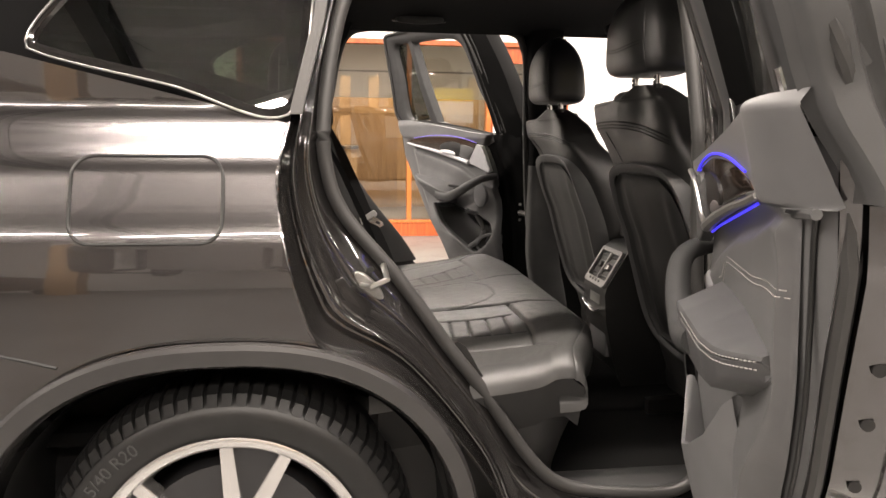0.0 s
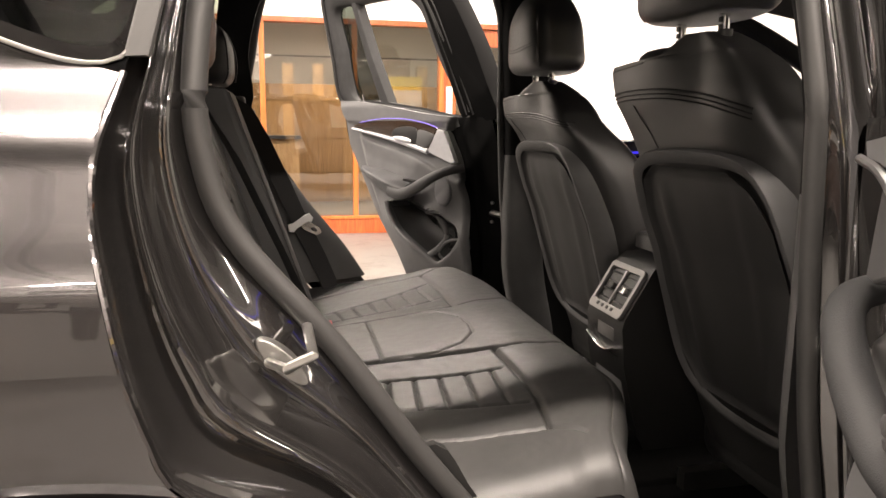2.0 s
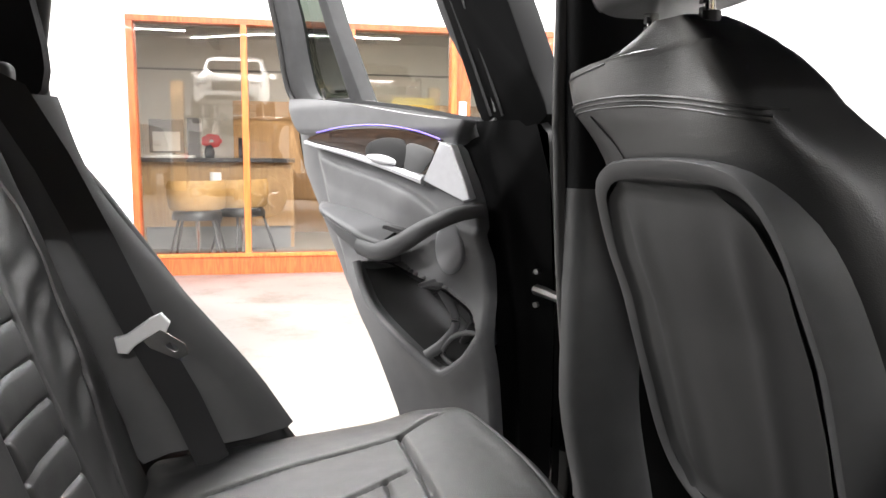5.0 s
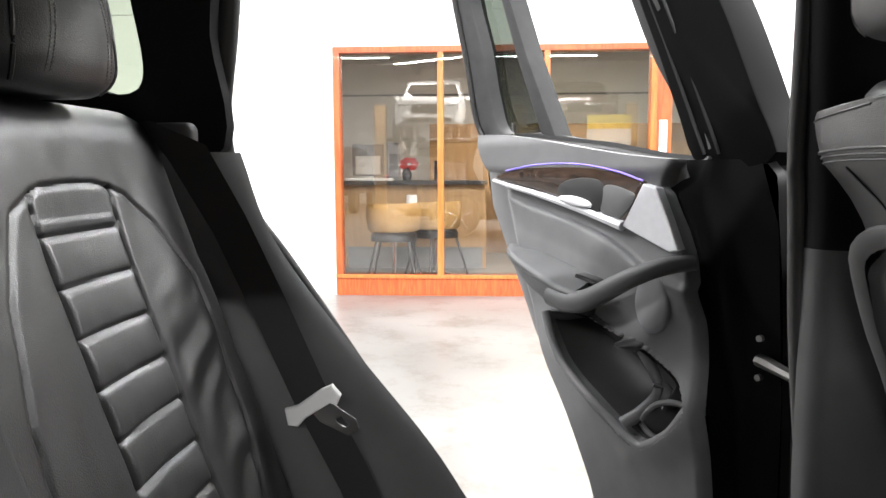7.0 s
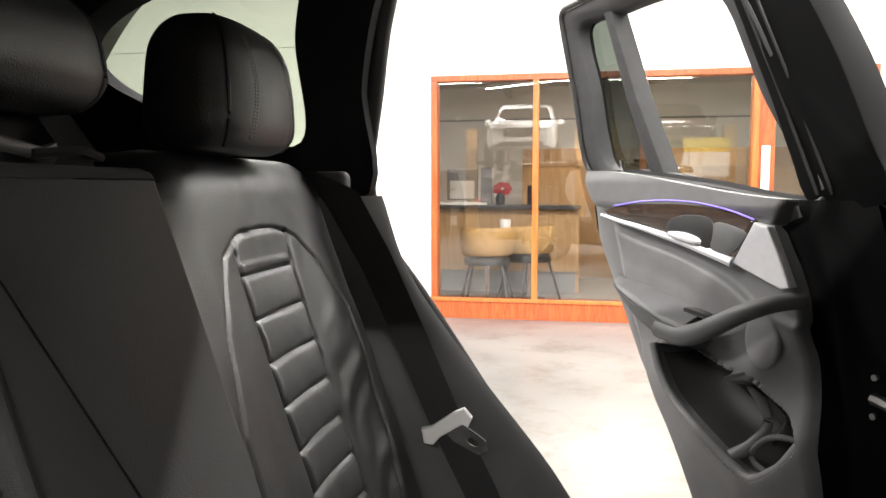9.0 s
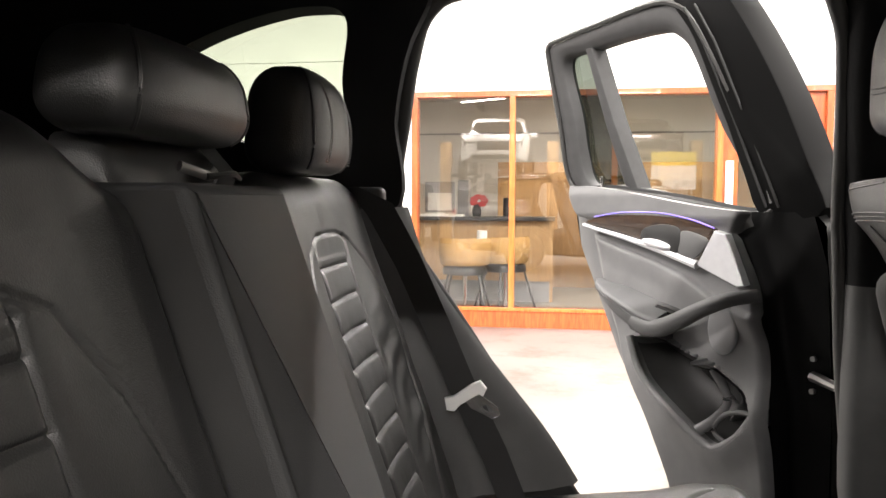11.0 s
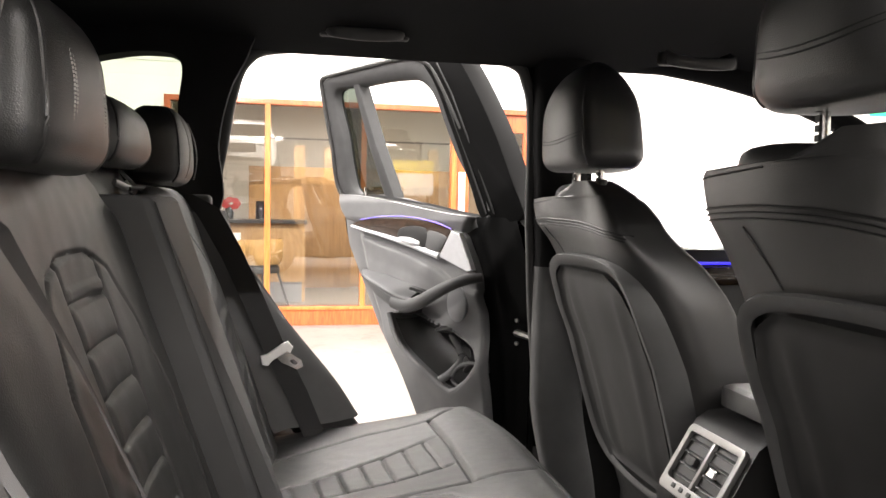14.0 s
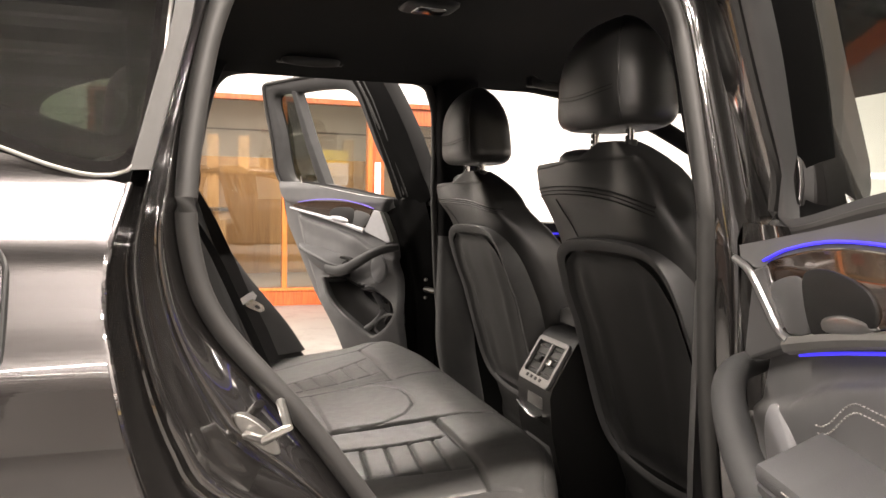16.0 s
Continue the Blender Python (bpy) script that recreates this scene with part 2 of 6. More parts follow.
def grid(rows, close_u=False, close_v=False):
    """Rows of equally many points, woven into quads."""
    nv, nu = len(rows), len(rows[0])
    vs = [p for r in rows for p in r]
    fs = []
    for j in range(nv if close_v else nv - 1):
        for i in range(nu if close_u else nu - 1):
            a, b = j * nu + i, j * nu + (i + 1) % nu
            c, d = ((j + 1) % nv) * nu + (i + 1) % nu, ((j + 1) % nv) * nu + i
            fs.append((a, b, c, d))
    return vs, fs


def rings(rs, cap0=True, cap1=True):
    vs, fs = grid(rs, close_u=True)
    n = len(rs[0])
    if cap0:
        fs.append(tuple(range(n)))
    if cap1:
        fs.append(tuple(range(len(vs) - n, len(vs))))
    return vs, fs


def curve(pts, n, closed=False):
    """n points along a smooth line through pts, evenly spaced."""
    p = np.array(pts, float)
    k = len(p)
    out = []
    segs = k if closed else k - 1
    for i in range(segs):
        if closed:
            a, b, c, d = p[(i - 1) % k], p[i], p[(i + 1) % k], p[(i + 2) % k]
        else:
            b, c = p[i], p[i + 1]
            a = p[i - 1] if i else 2 * b - c
            d = p[i + 2] if i + 2 < k else 2 * c - b
        for f in np.linspace(0, 1, 16, endpoint=False):
            out.append(0.5 * (2 * b + (c - a) * f + (2 * a - 5 * b + 4 * c - d) * f * f + (3 * b - a - 3 * c + d) * f ** 3))
    out.append(p[0] if closed else p[-1])
    out = np.array(out)
    s = np.concatenate([[0], np.cumsum(np.linalg.norm(np.diff(out, axis=0), axis=1))])
    want = np.linspace(0, s[-1], n + 1)[:-1] if closed else np.linspace(0, s[-1], n)
    return [tuple(np.interp(w, s, out[:, j]) for j in range(p.shape[1])) for w in want]


def tube(path, r, n=8, closed=False, flat=1.0, up=(0, 0, 1)):
    """A round or flattened bar along a path; r may vary along it."""
    p = [Vector(q) for q in path]
    rs = r if isinstance(r, (list, tuple)) else [r] * len(p)
    out = []
    k = len(p)
    for i in range(k):
        a = p[(i - 1) % k] if closed or i else p[0]
        b = p[(i + 1) % k] if closed or i < k - 1 else p[-1]
        d = (b - a).normalized()
        s = d.cross(Vector(up))
        s = s.normalized() if s.length > 1e-4 else Vector((1, 0, 0))
        t = s.cross(d)
        out.append([p[i] + s * (rs[i] * math.cos(2 * math.pi * j / n)) + t * (rs[i] * flat * math.sin(2 * math.pi * j / n)) for j in range(n)])
    if closed:
        return grid(out, close_u=True, close_v=True)
    return rings(out)


def inset(o, d):
    """A closed outline moved inwards by d."""
    p = np.array(o, float)
    area = 0.5 * np.sum(p[:, 0] * np.roll(p[:, 1], -1) - np.roll(p[:, 0], -1) * p[:, 1])
    t = np.roll(p, -1, 0) - np.roll(p, 1, 0)
    t /= np.maximum(np.linalg.norm(t, axis=1, keepdims=True), 1e-9)
    nrm = np.stack([-t[:, 1], t[:, 0]], 1) * (1 if area > 0 else -1)
    return [tuple(q) for q in p + nrm * d]


def slab(o, fn, w0, w1, bev=0.004):
    """A plate of the outline o between the depths w0 and w1, with a rounded front edge."""
    levels = [(0, w0), (0, w1 - bev * (1 if w1 > w0 else -1)), (bev * 0.3, w1 - bev * 0.3 * (1 if w1 > w0 else -1)), (bev, w1)]
    return rings([[fn(u, v, w) for u, v in (inset(o, d) if d else o)] for d, w in levels])


def pillow(o, fn, w0, w1, power=4.0, n=8, centre=None):
    """A padded shape: full height w1 in the middle, falling off round to w0 at the outline."""
    c = np.mean(np.array(o), 0) if centre is None else np.array(centre)
    rs = []
    for i in range(n):
        a = (i / (n - 1)) * math.pi / 2
        s = math.cos(a) ** (2 / power) if i < n - 1 else 0.02
        h = math.sin(a) ** (2 / power)
        rs.append([fn(c[0] + (u - c[0]) * s, c[1] + (v - c[1]) * s, w0 + (w1 - w0) * h) for u, v in o])
    return rings(rs)


def ring_plate(outer, inner, fn, w0, w1):
    """A plate with a hole: both outlines have as many points."""
    return grid([[fn(u, v, w) for u, v in o] for o, w in ((outer, w0), (outer, w1), (inner, w1), (inner, w0))], close_u=True, close_v=True)


def box(x0, x1, y0, y1, z0, z1):
    v = [(x, y, z) for z in (z0, z1) for y in (y0, y1) for x in (x0, x1)]
    return v, [(0, 2, 3, 1), (4, 5, 7, 6), (0, 1, 5, 4), (2, 6, 7, 3), (0, 4, 6, 2), (1, 3, 7, 5)]


def rounded(u0, u1, v0, v1, r, n=5):
    out = []
    for cu, cv, a in ((u1 - r, v1 - r, 0), (u0 + r, v1 - r, 90), (u0 + r, v0 + r, 180), (u1 - r, v0 + r, 270)):
        out += [(cu + r * math.cos(radians(a + 90 * i / n)), cv + r * math.sin(radians(a + 90 * i / n))) for i in range(n + 1)]
    return out


def seg_dist(x, y, a, b):
    ax, ay, bx, by = *a, *b
    dx, dy = bx - ax, by - ay
    f = max(0, min(1, ((x - ax) * dx + (y - ay) * dy) / (dx * dx + dy * dy + 1e-12)))
    return math.hypot(x - ax - f * dx, y - ay - f * dy)


def line_dist(x, y, pts, closed=False):
    k = len(pts)
    return min(seg_dist(x, y, pts[i], pts[(i + 1) % k]) for i in range(k if closed else k - 1))


def inside(x, y, o):
    c = False
    for i in range(len(o)):
        (x1, y1), (x2, y2) = o[i - 1], o[i]
        if (y1 > y) != (y2 > y) and x < (x2 - x1) * (y - y1) / (y2 - y1) + x1:
            c = not c
    return c


def groove(d, width=0.004, depth=0.005):
    return -depth * math.exp(-(d / width) ** 2)


def step(a, b, x):
    f = max(0.0, min(1.0, (x - a) / (b - a)))
    return f * f * (3 - 2 * f)


def flat_xy(x, y, z):
    return Vector((x, y, z))


def upright_xz(y0):
    return lambda u, v, w: Vector((u, y0 + w, v))

# ---------------------------------------------------------------- the hall
X0, X1, Y0, Y1, HZ = HALL["x0"], HALL["x1"], HALL["y0"], HALL["y1"], HALL["z"]
OX0, OX1, OZ = -1.445, 2.45, 2.30       # opening of the timber shopfront


def setting(name, geo, mat, label, category, smooth=False):
    return tagged(part(name, geo, mat, smooth=smooth), label, category, kind="structure")


setting("floor", box(X0, X1, Y0, Y1 + 5.5, -0.2, 0.0), M["concrete"], "worn polished grey concrete floor with pale stains", "floor")
setting("wall_north", join(box(X0, OX0, Y1, Y1 + 0.2, 0, HZ), box(OX1, X1, Y1, Y1 + 0.2, 0, HZ), box(OX0, OX1, Y1, Y1 + 0.2, OZ, HZ)),
        M["white"], "bright white plastered wall around a timber shopfront", "wall")
setting("wall_south", box(X0, X1, Y0 - 0.2, Y0, 0, HZ), M["white"], "white plastered wall of the hall", "wall")
# This wall is unseen; its grey keeps the flank's reflections dark.
setting("wall_west", box(X0 - 0.2, X0, Y0, Y1 + 0.2, 0, HZ), M["grey"], "unseen side wall of the hall, grey to darken reflections", "wall")
setting("wall_east", box(X1, X1 + 0.2, Y0, Y1 + 0.2, 0, HZ), M["white"], "white plastered side wall of the hall", "wall")
deck_rows = []
for j in range(0, 149):
    yy = Y0 + j * (Y1 - Y0) / 148
    deck_rows.append([(X0, yy, HZ + (0.05 if j % 4 > 1 else 0.0)), (X1, yy, HZ + (0.05 if j % 4 > 1 else 0.0))])
setting("ceiling", grid(deck_rows), M["deck"], "dark ribbed steel roof deck", "ceiling")
setting("roof_slab", box(X0 - 0.2, X1 + 0.2, Y0 - 0.2, Y1 + 0.2, HZ + 0.1, HZ + 0.2), M["deck"], "dark roof slab over the hall", "ceiling")
for bx in (-6.0, -2.4, 1.6, 5.4):
    setting("roof_beam", join(box(bx - 0.1, bx + 0.1, Y0, Y1, HZ - 0.36, HZ - 0.34), box(bx - 0.02, bx + 0.02, Y0, Y1, HZ - 0.34, HZ - 0.02),
            box(bx - 0.1, bx + 0.1, Y0, Y1, HZ - 0.02, HZ - 0.005)), M["beam"], "dark steel roof beam under the deck", "beam")
setting("wall_rail", box(X0, X1, Y1 - 0.012, Y1 - 0.002, 2.62, 2.66), M["white"], "narrow white rail along the wall", "trim")
for sx, sy, sa in STRIPS:
    m = pose(sx, sy, 4.075, 0, 0, sa)
    lamp = thing("strip_light", (sx, sy, 4.08), "white linear strip light hung under the roof", "light", "strip lights")
    part("housing", ([m @ Vector(v) for v in box(-1.74, 1.74, -0.06, 0.06, 0.0, 0.05)[0]], box(0, 1, 0, 1, 0, 1)[1]), M["lamp_body"], lamp)
    for e in (-1.0, 1.0):
        part("suspension_wire", tube([m @ Vector((e, 0, 0.05)), m @ Vector((e, 0, HZ - 4.07))], 0.004, 5), M["steel"], lamp)

# ---------------------------------------------------------------- timber shopfront and the office behind it
front = thing("shopfront", (0.5, Y1, 0), "red-brown varnished timber shopfront with tall glass panes", "partition", kind="structure")
YF = Y1 - 0.03
part("bottom_board", box(OX0, OX1, YF, YF + 0.14, 0.0, 0.185), M["frame"], front, smooth=False, bevel=0.004)
part("top_rail", box(OX0, OX1, YF, YF + 0.14, OZ - 0.055, OZ), M["frame"], front, smooth=False, bevel=0.004)
part("stile", box(OX0, OX0 + 0.06, YF + 0.002, YF + 0.138, 0.185, OZ - 0.055), M["frame"], front, smooth=False, bevel=0.004)
part("stile", box(OX1 - 0.06, OX1, YF + 0.002, YF + 0.138, 0.185, OZ - 0.055), M["frame"], front, smooth=False, bevel=0.004)
part("sill_board", box(OX0, 1.48, YF - 0.012, YF - 0.001, 0.165, 0.20), M["post"], front, smooth=False, bevel=0.003)
PX = [-0.455, 0.515, 1.47]
for x in PX:
    part("mullion", box(x - 0.027, x + 0.027, YF + 0.004, YF + 0.136, 0.185, OZ - 0.055), M["post"], front, smooth=False, bevel=0.004)
for a, b in ((OX0 + 0.06, PX[0] - 0.027), (PX[0] + 0.027, PX[1] - 0.027), (PX[1] + 0.027, PX[2] - 0.027)):
    pane = part("pane", box(a, b, Y1 + 0.04, Y1 + 0.046, 0.185, OZ - 0.055), M["glass"], front, smooth=False)
    pane.visible_shadow = False
door = thing("office_door", (1.95, Y1, 0), "red-brown timber office door with a glazed panel", "door", kind="structure")
dz = rounded(1.50, 2.388, 0.19, OZ - 0.06, 0.002, 1)
di = rounded(1.64, 2.24, 0.95, 2.06, 0.002, 1)
part("door_leaf", ring_plate(dz, di, upright_xz(Y1 + 0.02), 0.0, 0.045), M["frame"], door, smooth=False)
pane = part("pane", box(1.64, 2.24, Y1 + 0.04, Y1 + 0.046, 0.95, 2.06), M["glass"], door, smooth=False)
pane.visible_shadow = False
part("push_plate", box(1.53, 1.60, Y1 + 0.012, Y1 + 0.018, 0.95, 1.62), M["whiteplastic"], door, smooth=False)
part("door_handle", tube([(1.57, Y1 + 0.018, 1.02), (1.57, Y1 - 0.04, 1.02), (1.68, Y1 - 0.045, 1.02)], 0.011, 8), M["steel"], door)

OY = 13.9
setting("office_wall_back", box(-4.0, 5.0, OY, OY + 0.2, 0, 3.0), M["white"], "off-white back wall of the office", "wall")
setting("office_wall_west", box(-4.2, -4.0, Y1 + 0.2, OY, 0, 3.0), M["white"], "off-white side wall of the office", "wall")
setting("office_wall_east", box(5.0, 5.2, Y1 + 0.2, OY, 0, 3.0), M["white"], "off-white side wall of the office", "wall")
setting("office_rail", box(-4.0, 5.0, OY - 0.012, OY - 0.002, 2.345, 2.375), M["grey"], "thin dark rail on the office wall", "trim")
setting("office_ceiling", box(-4.2, 5.2, Y1 + 0.2, OY + 0.2, 3.0, 3.1), M["white"], "white office ceiling", "ceiling")

# Warm fill lamp added to brighten the office; it has no fixture.
od = bpy.data.lights.new("office_fill_lamp", "AREA")
od.shape, od.size, od.energy, od.color = "SQUARE", 1.2, 70, (1.0, 0.86, 0.68)
new("office_fill_lamp", od).matrix_world = pose(0.6, 10.9, 2.98)

# ---------------------------------------------------------------- the car
car = thing("car", (0.3, CY, 0.0), "dark grey metallic SUV with black leather and open rear doors", "car")


def side(sign):
    """Points of one side of the body: along the car, out from the centre line, up."""
    return lambda x, s, z: Vector((x, CY + sign * s, z))


def lean(z):
    return 0.735 - 0.20 * max(0.0, z - 1.22)


SEAL = [(-0.308, 1.50), (-0.338, 1.39), (-0.357, 1.25), (-0.355, 1.152), (-0.320, 1.050), (-0.206, 0.911), (-0.097, 0.758), (-0.026, 0.665),
        (0.086, 0.50), (0.168, 0.426), (0.30, 0.398), (0.45, 0.395), (0.505, 0.46), (0.505, 0.60), (0.482, 0.75), (0.462, 0.95), (0.450, 1.18),
        (0.432, 1.45), (0.41, 1.56), (0.35, 1.618), (0.10, 1.63), (-0.18, 1.612), (-0.265, 1.572)]
RIM = [(-0.362, 1.50), (-0.384, 1.39), (-0.421, 1.247), (-0.446, 1.118), (-0.430, 1.00), (-0.400, 0.88), (-0.360, 0.812), (-0.20, 0.725),
       (-0.035, 0.52), (0.05, 0.33), (0.25, 0.285), (0.52, 0.285), (0.60, 0.36), (0.60, 0.58), (0.58, 0.75), (0.56, 0.95), (0.55, 1.18),
       (0.51, 1.47), (0.48, 1.62), (0.40, 1.685), (0.10, 1.70), (-0.22, 1.683), (-0.325, 1.61)]
NS = 184
SEAL_FAR = [(-0.328, 1.50), (-0.350, 1.39), (-0.374, 1.25), (-0.350, 1.152), (-0.285, 1.058), (-0.187, 0.911), (-0.087, 0.758), (-0.022, 0.665)] + SEAL[8:-2] + [(-0.205, 1.618), (-0.292, 1.585)]
seal_line = curve(SEAL, NS, True)
seal_far = curve(SEAL_FAR, NS, True)
rim_line = curve(RIM, NS, True)


def rim_out(x, z):
    """How far out the body's skin lies along the shut line."""
    base = 0.925 - 0.075 * step(0.92, 1.24, z) - 0.065 * step(1.14, 1.26, z) - 0.20 * max(0.0, z - 1.25)
    return base - 0.03 * step(0.45, 0.3, z)


JAMB = [(0.0, 0.0, -0.002), (0.012, 0.0, 0.0), (0.03, 0.03, -0.010), (0.10, 0.30, -0.028), (0.20, 0.45, -0.030), (0.28, 0.47, 0.006), (0.36, 0.52, 0.010),
        (0.44, 0.66, -0.012), (0.55, 0.80, -0.012), (0.63, 0.84, 0.004), (0.80, 0.92, 0.000), (0.92, 0.97, 0.000), (1.0, 1.0, 0.0)]


def jamb(sign):
    P = side(sign)
    rows = []
    for f, g, bump in curve(JAMB, 44):
        row = []
        for (sx, sz), (rx, rz) in zip(seal_line if sign < 0 else seal_far, rim_line):
            so, si = rim_out(rx, rz), lean(sz)
            row.append(P(rx + (sx - rx) * f, so + (si - so) * g + bump * 0.6, rz + (sz - rz) * f))
        rows.append(row)
    return grid(rows, close_u=True)


def bead(sign, line, off, r, squash=1.0):
    P = side(sign)
    return tube([P(x, lean(z) + off, z) for x, z in line], r, 10, True)


XW, ZW = -0.545, 0.365


def arch_top(x, a=0.49, b=0.470):
    d = min(1.0, abs(x - XW) / a)
    return ZW + b * (1 - d ** 2.4) ** (1 / 2.4)


def arch_line(a, b, n, lo=-0.05):
    out = []
    for i in range(n):
        t = math.pi * (1.03 - 1.06 * i / (n - 1))
        c, s = math.cos(t), math.sin(t)
        out.append((XW + a * math.copysign(abs(c) ** (2 / 2.4), c), ZW + b * math.copysign(abs(s) ** (2 / 2.4), s)))
    return out


def skin(x, z):
    """How far out the flank lies."""
    s = 0.930 - 0.075 * step(0.92, 1.24, z) - 0.075 * step(1.14, 1.27, z)
    s += 0.012 * math.exp(-((z - 1.03) / 0.03) ** 2) * 0.3
    return s - 0.05 * step(-1.0, -1.9, x)


rim_front = sorted([(z, x) for x, z in rim_line if x < -0.3 and 0.8 < z < 1.26])


def shut_x(z):
    return float(np.interp(z, [q[0] for q in rim_front], [q[1] for q in rim_front]))


def window_line(x):
    return 1.245 + (-0.42 - x) * 0.231 if x > -0.9 else 1.356 + (-0.9 - x) * 0.1


def quarter(sign):
    P = side(sign)
    rows = []
    for j in range(49):
        b = j / 48
        row = []
        for i in range(91):
            a = i / 90
            x0 = -1.75 + a * (1.75 - 0.36)
            zb = max(0.50, arch_top(x0)) if abs(x0 - XW) < 0.49 else 0.50
            z = zb + (window_line(x0) - zb) * b
            x = -1.75 + a * (shut_x(max(0.812, min(1.25, z))) + 1.75)
            row.append(P(x, skin(x, z), z))
        rows.append(row)
    return grid(rows)


def add_side(sign, near):
    P = side(sign)
    part("door_jamb", jamb(sign), M["jambpaint"] if near else M["shadepaint"], car, "glossy painted door opening, its colour darkened for shade")
    part("door_seal", bead(sign, seal_line if near else seal_far, 0.012, 0.0150), M["rubber"], car, "matt grey-black rubber door seal")
    part("quarter_panel", quarter(sign), M["paint"], car)
    edge = [(x, z) for x, z in rim_line if x < -0.30 and 0.82 < z < 1.245]
    part("panel_edge", tube([P(x + 0.001, rim_out(x, z) + 0.001, z) for x, z in edge], 0.0045, 8), M["paint"], car)
    lines = [(0.49, 0.470, 0.935), (0.49, 0.470, 0.955), (0.484, 0.462, 0.962), (0.455, 0.432, 0.958), (0.447, 0.424, 0.945), (0.445, 0.420, 0.90), (0.445, 0.42, 0.80)]
    part("wheel_arch_cladding", grid([[P(x, s, z) for x, z in arch_line(a, b, 61)] for a, b, s in lines]), M["clad"], car, "satin grey wheel arch moulding")
    part("wheel_arch_liner", join(grid([[P(x, s, z) for x, z in arch_line(0.43, 0.41, 41)] for s in (0.90, 0.55)]),
         rings([[P(x, 0.55, z) for x, z in arch_line(0.43, 0.41, 41)]], True, False)), M["plastic"], car)
    # side window behind the door
    bottom = curve([(-0.425, 1.247), (-0.65, 1.30), (-0.88, 1.353), (-0.905, 1.39), (-0.85, 1.47), (-0.76, 1.56), (-0.66, 1.60), (-0.50, 1.61), (-0.355, 1.60), (-0.372, 1.48)], 80, True)
    out_s = lambda z: 0.79 - 0.22 * max(0.0, z - 1.24)
    W = lambda u, v, w: P(u, out_s(v) + w, v)
    inner = inset(bottom, 0.012)
    inner2 = inset(bottom, 0.020)
    part("window_surround", grid([[W(u, v, w) for u, v in o] for o, w in ((bottom, -0.02), (bottom, 0.000), (inner, -0.002), (inner, -0.004), (inner2, -0.006), (inner2, -0.05))], close_u=True),
         M["gloss"], car)
    part("chrome_line", tube([W(u, v, 0.001) for u, v in inset(bottom, 0.002)], 0.0026, 8, True), M["dullchrome"], car, "bright chrome window line")
    part("pillar_strip", slab([(-0.424, 1.250), (-0.398, 1.250), (-0.352, 1.44), (-0.33, 1.58), (-0.356, 1.58), (-0.376, 1.44)], W, -0.01, 0.004, 0.003), M["pillarstrip"], car, "satin grey pillar strip")
    part("pillar_cover", slab([(0.535, 1.04), (0.640, 1.04), (0.590, 1.60), (0.490, 1.60)], W, -0.02, 0.004, 0.004), M["paint"] if near else M["gloss"], car, "glossy centre pillar cover")
    pane = part("quarter_glass", rings([[W(u, v, -0.006) for u, v in inset(bottom, 0.013)]], True, False), M["tint"] if near else M["green_glass"], car,
                "dark tinted side glass" if near else "green tinted side glass")
    pane.visible_shadow = False


add_side(-1, True)
add_side(1, False)

# fuel flap on the near flank
PN = side(-1)
flap = rounded(-0.800, -0.543, 1.018, 1.166, 0.035, 7)
fl_rows = []
for j in range(29):
    v = 1.018 + 0.148 * j / 28
    e = max(0.0, 0.035 - min(v - 1.018, 1.166 - v))
    cut = 0.035 - math.sqrt(max(0.0, 0.035 ** 2 - e * e))
    u0, u1 = -0.800 + cut, -0.543 - cut
    fl_rows.append([PN(u, skin(u, v) + 0.0015, v) for u in np.linspace(u0, u1, 30)])
fl = part("fuel_flap", grid(fl_rows), M["paint"], car, "dark grey rounded fuel filler flap")
part("gap", tube([PN(u, skin(u, v) + 0.0005, v) for u, v in inset(flap, -0.0035)], 0.0032, 6, True), M["plastic"], fl)
part("bumper_seam", tube([PN(x, skin(x, z) + 0.0005, z) for x, z in curve([(-1.75, 0.90), (-1.2, 0.865), (-0.95, 0.826), (-0.83, 0.795)], 20)], 0.0032, 6), M["plastic"], car)

# striker and bolts on the near jamb
stk = part("door_striker", tube([PN(-0.285, 0.782, 0.905), PN(-0.265, 0.825, 0.910), PN(-0.235, 0.825, 0.925), PN(-0.240, 0.775, 0.945)], 0.0065, 8), M["steel"], car, "bare steel door striker loop")
part("striker_plate", slab([(-0.270 + 0.040 * math.cos(q) * 0.72 + 0.013 * math.sin(q) * 0.69, 0.902 - 0.040 * math.cos(q) * 0.69 + 0.013 * math.sin(q) * 0.72) for q in np.linspace(0, 2 * math.pi, 32, endpoint=False)],
     lambda u, v, w: PN(u, 0.772 + (u + 0.28) * 0.1 + w, v), -0.02, 0.004, 0.002), M["strikersteel"], stk, smooth=False)

# floor pan, sill trims, roof
part("floor_pan", box(-0.30, 1.9, CY - 0.76, CY + 0.76, 0.30, 0.375), M["carpet"], car, smooth=False)
part("floor_tunnel", grid([[Vector((x, CY + s, z)) for s, z in curve([(-0.22, 0.37), (-0.14, 0.40), (-0.09, 0.46), (0.09, 0.46), (0.14, 0.40), (0.22, 0.37)], 24)] for x in (0.02, 0.6, 1.2, 1.9)]), M["carpet"], car)
for sg in (-1, 1):
    P = side(sg)
    part("sill_trim", grid([[P(x, s, z) for x in np.linspace(0.02, 0.56, 20)] for s, z in ((0.735, 0.392), (0.70, 0.412), (0.66, 0.412), (0.63, 0.398), (0.60, 0.37))]), M["plastic"], car)
rows = []
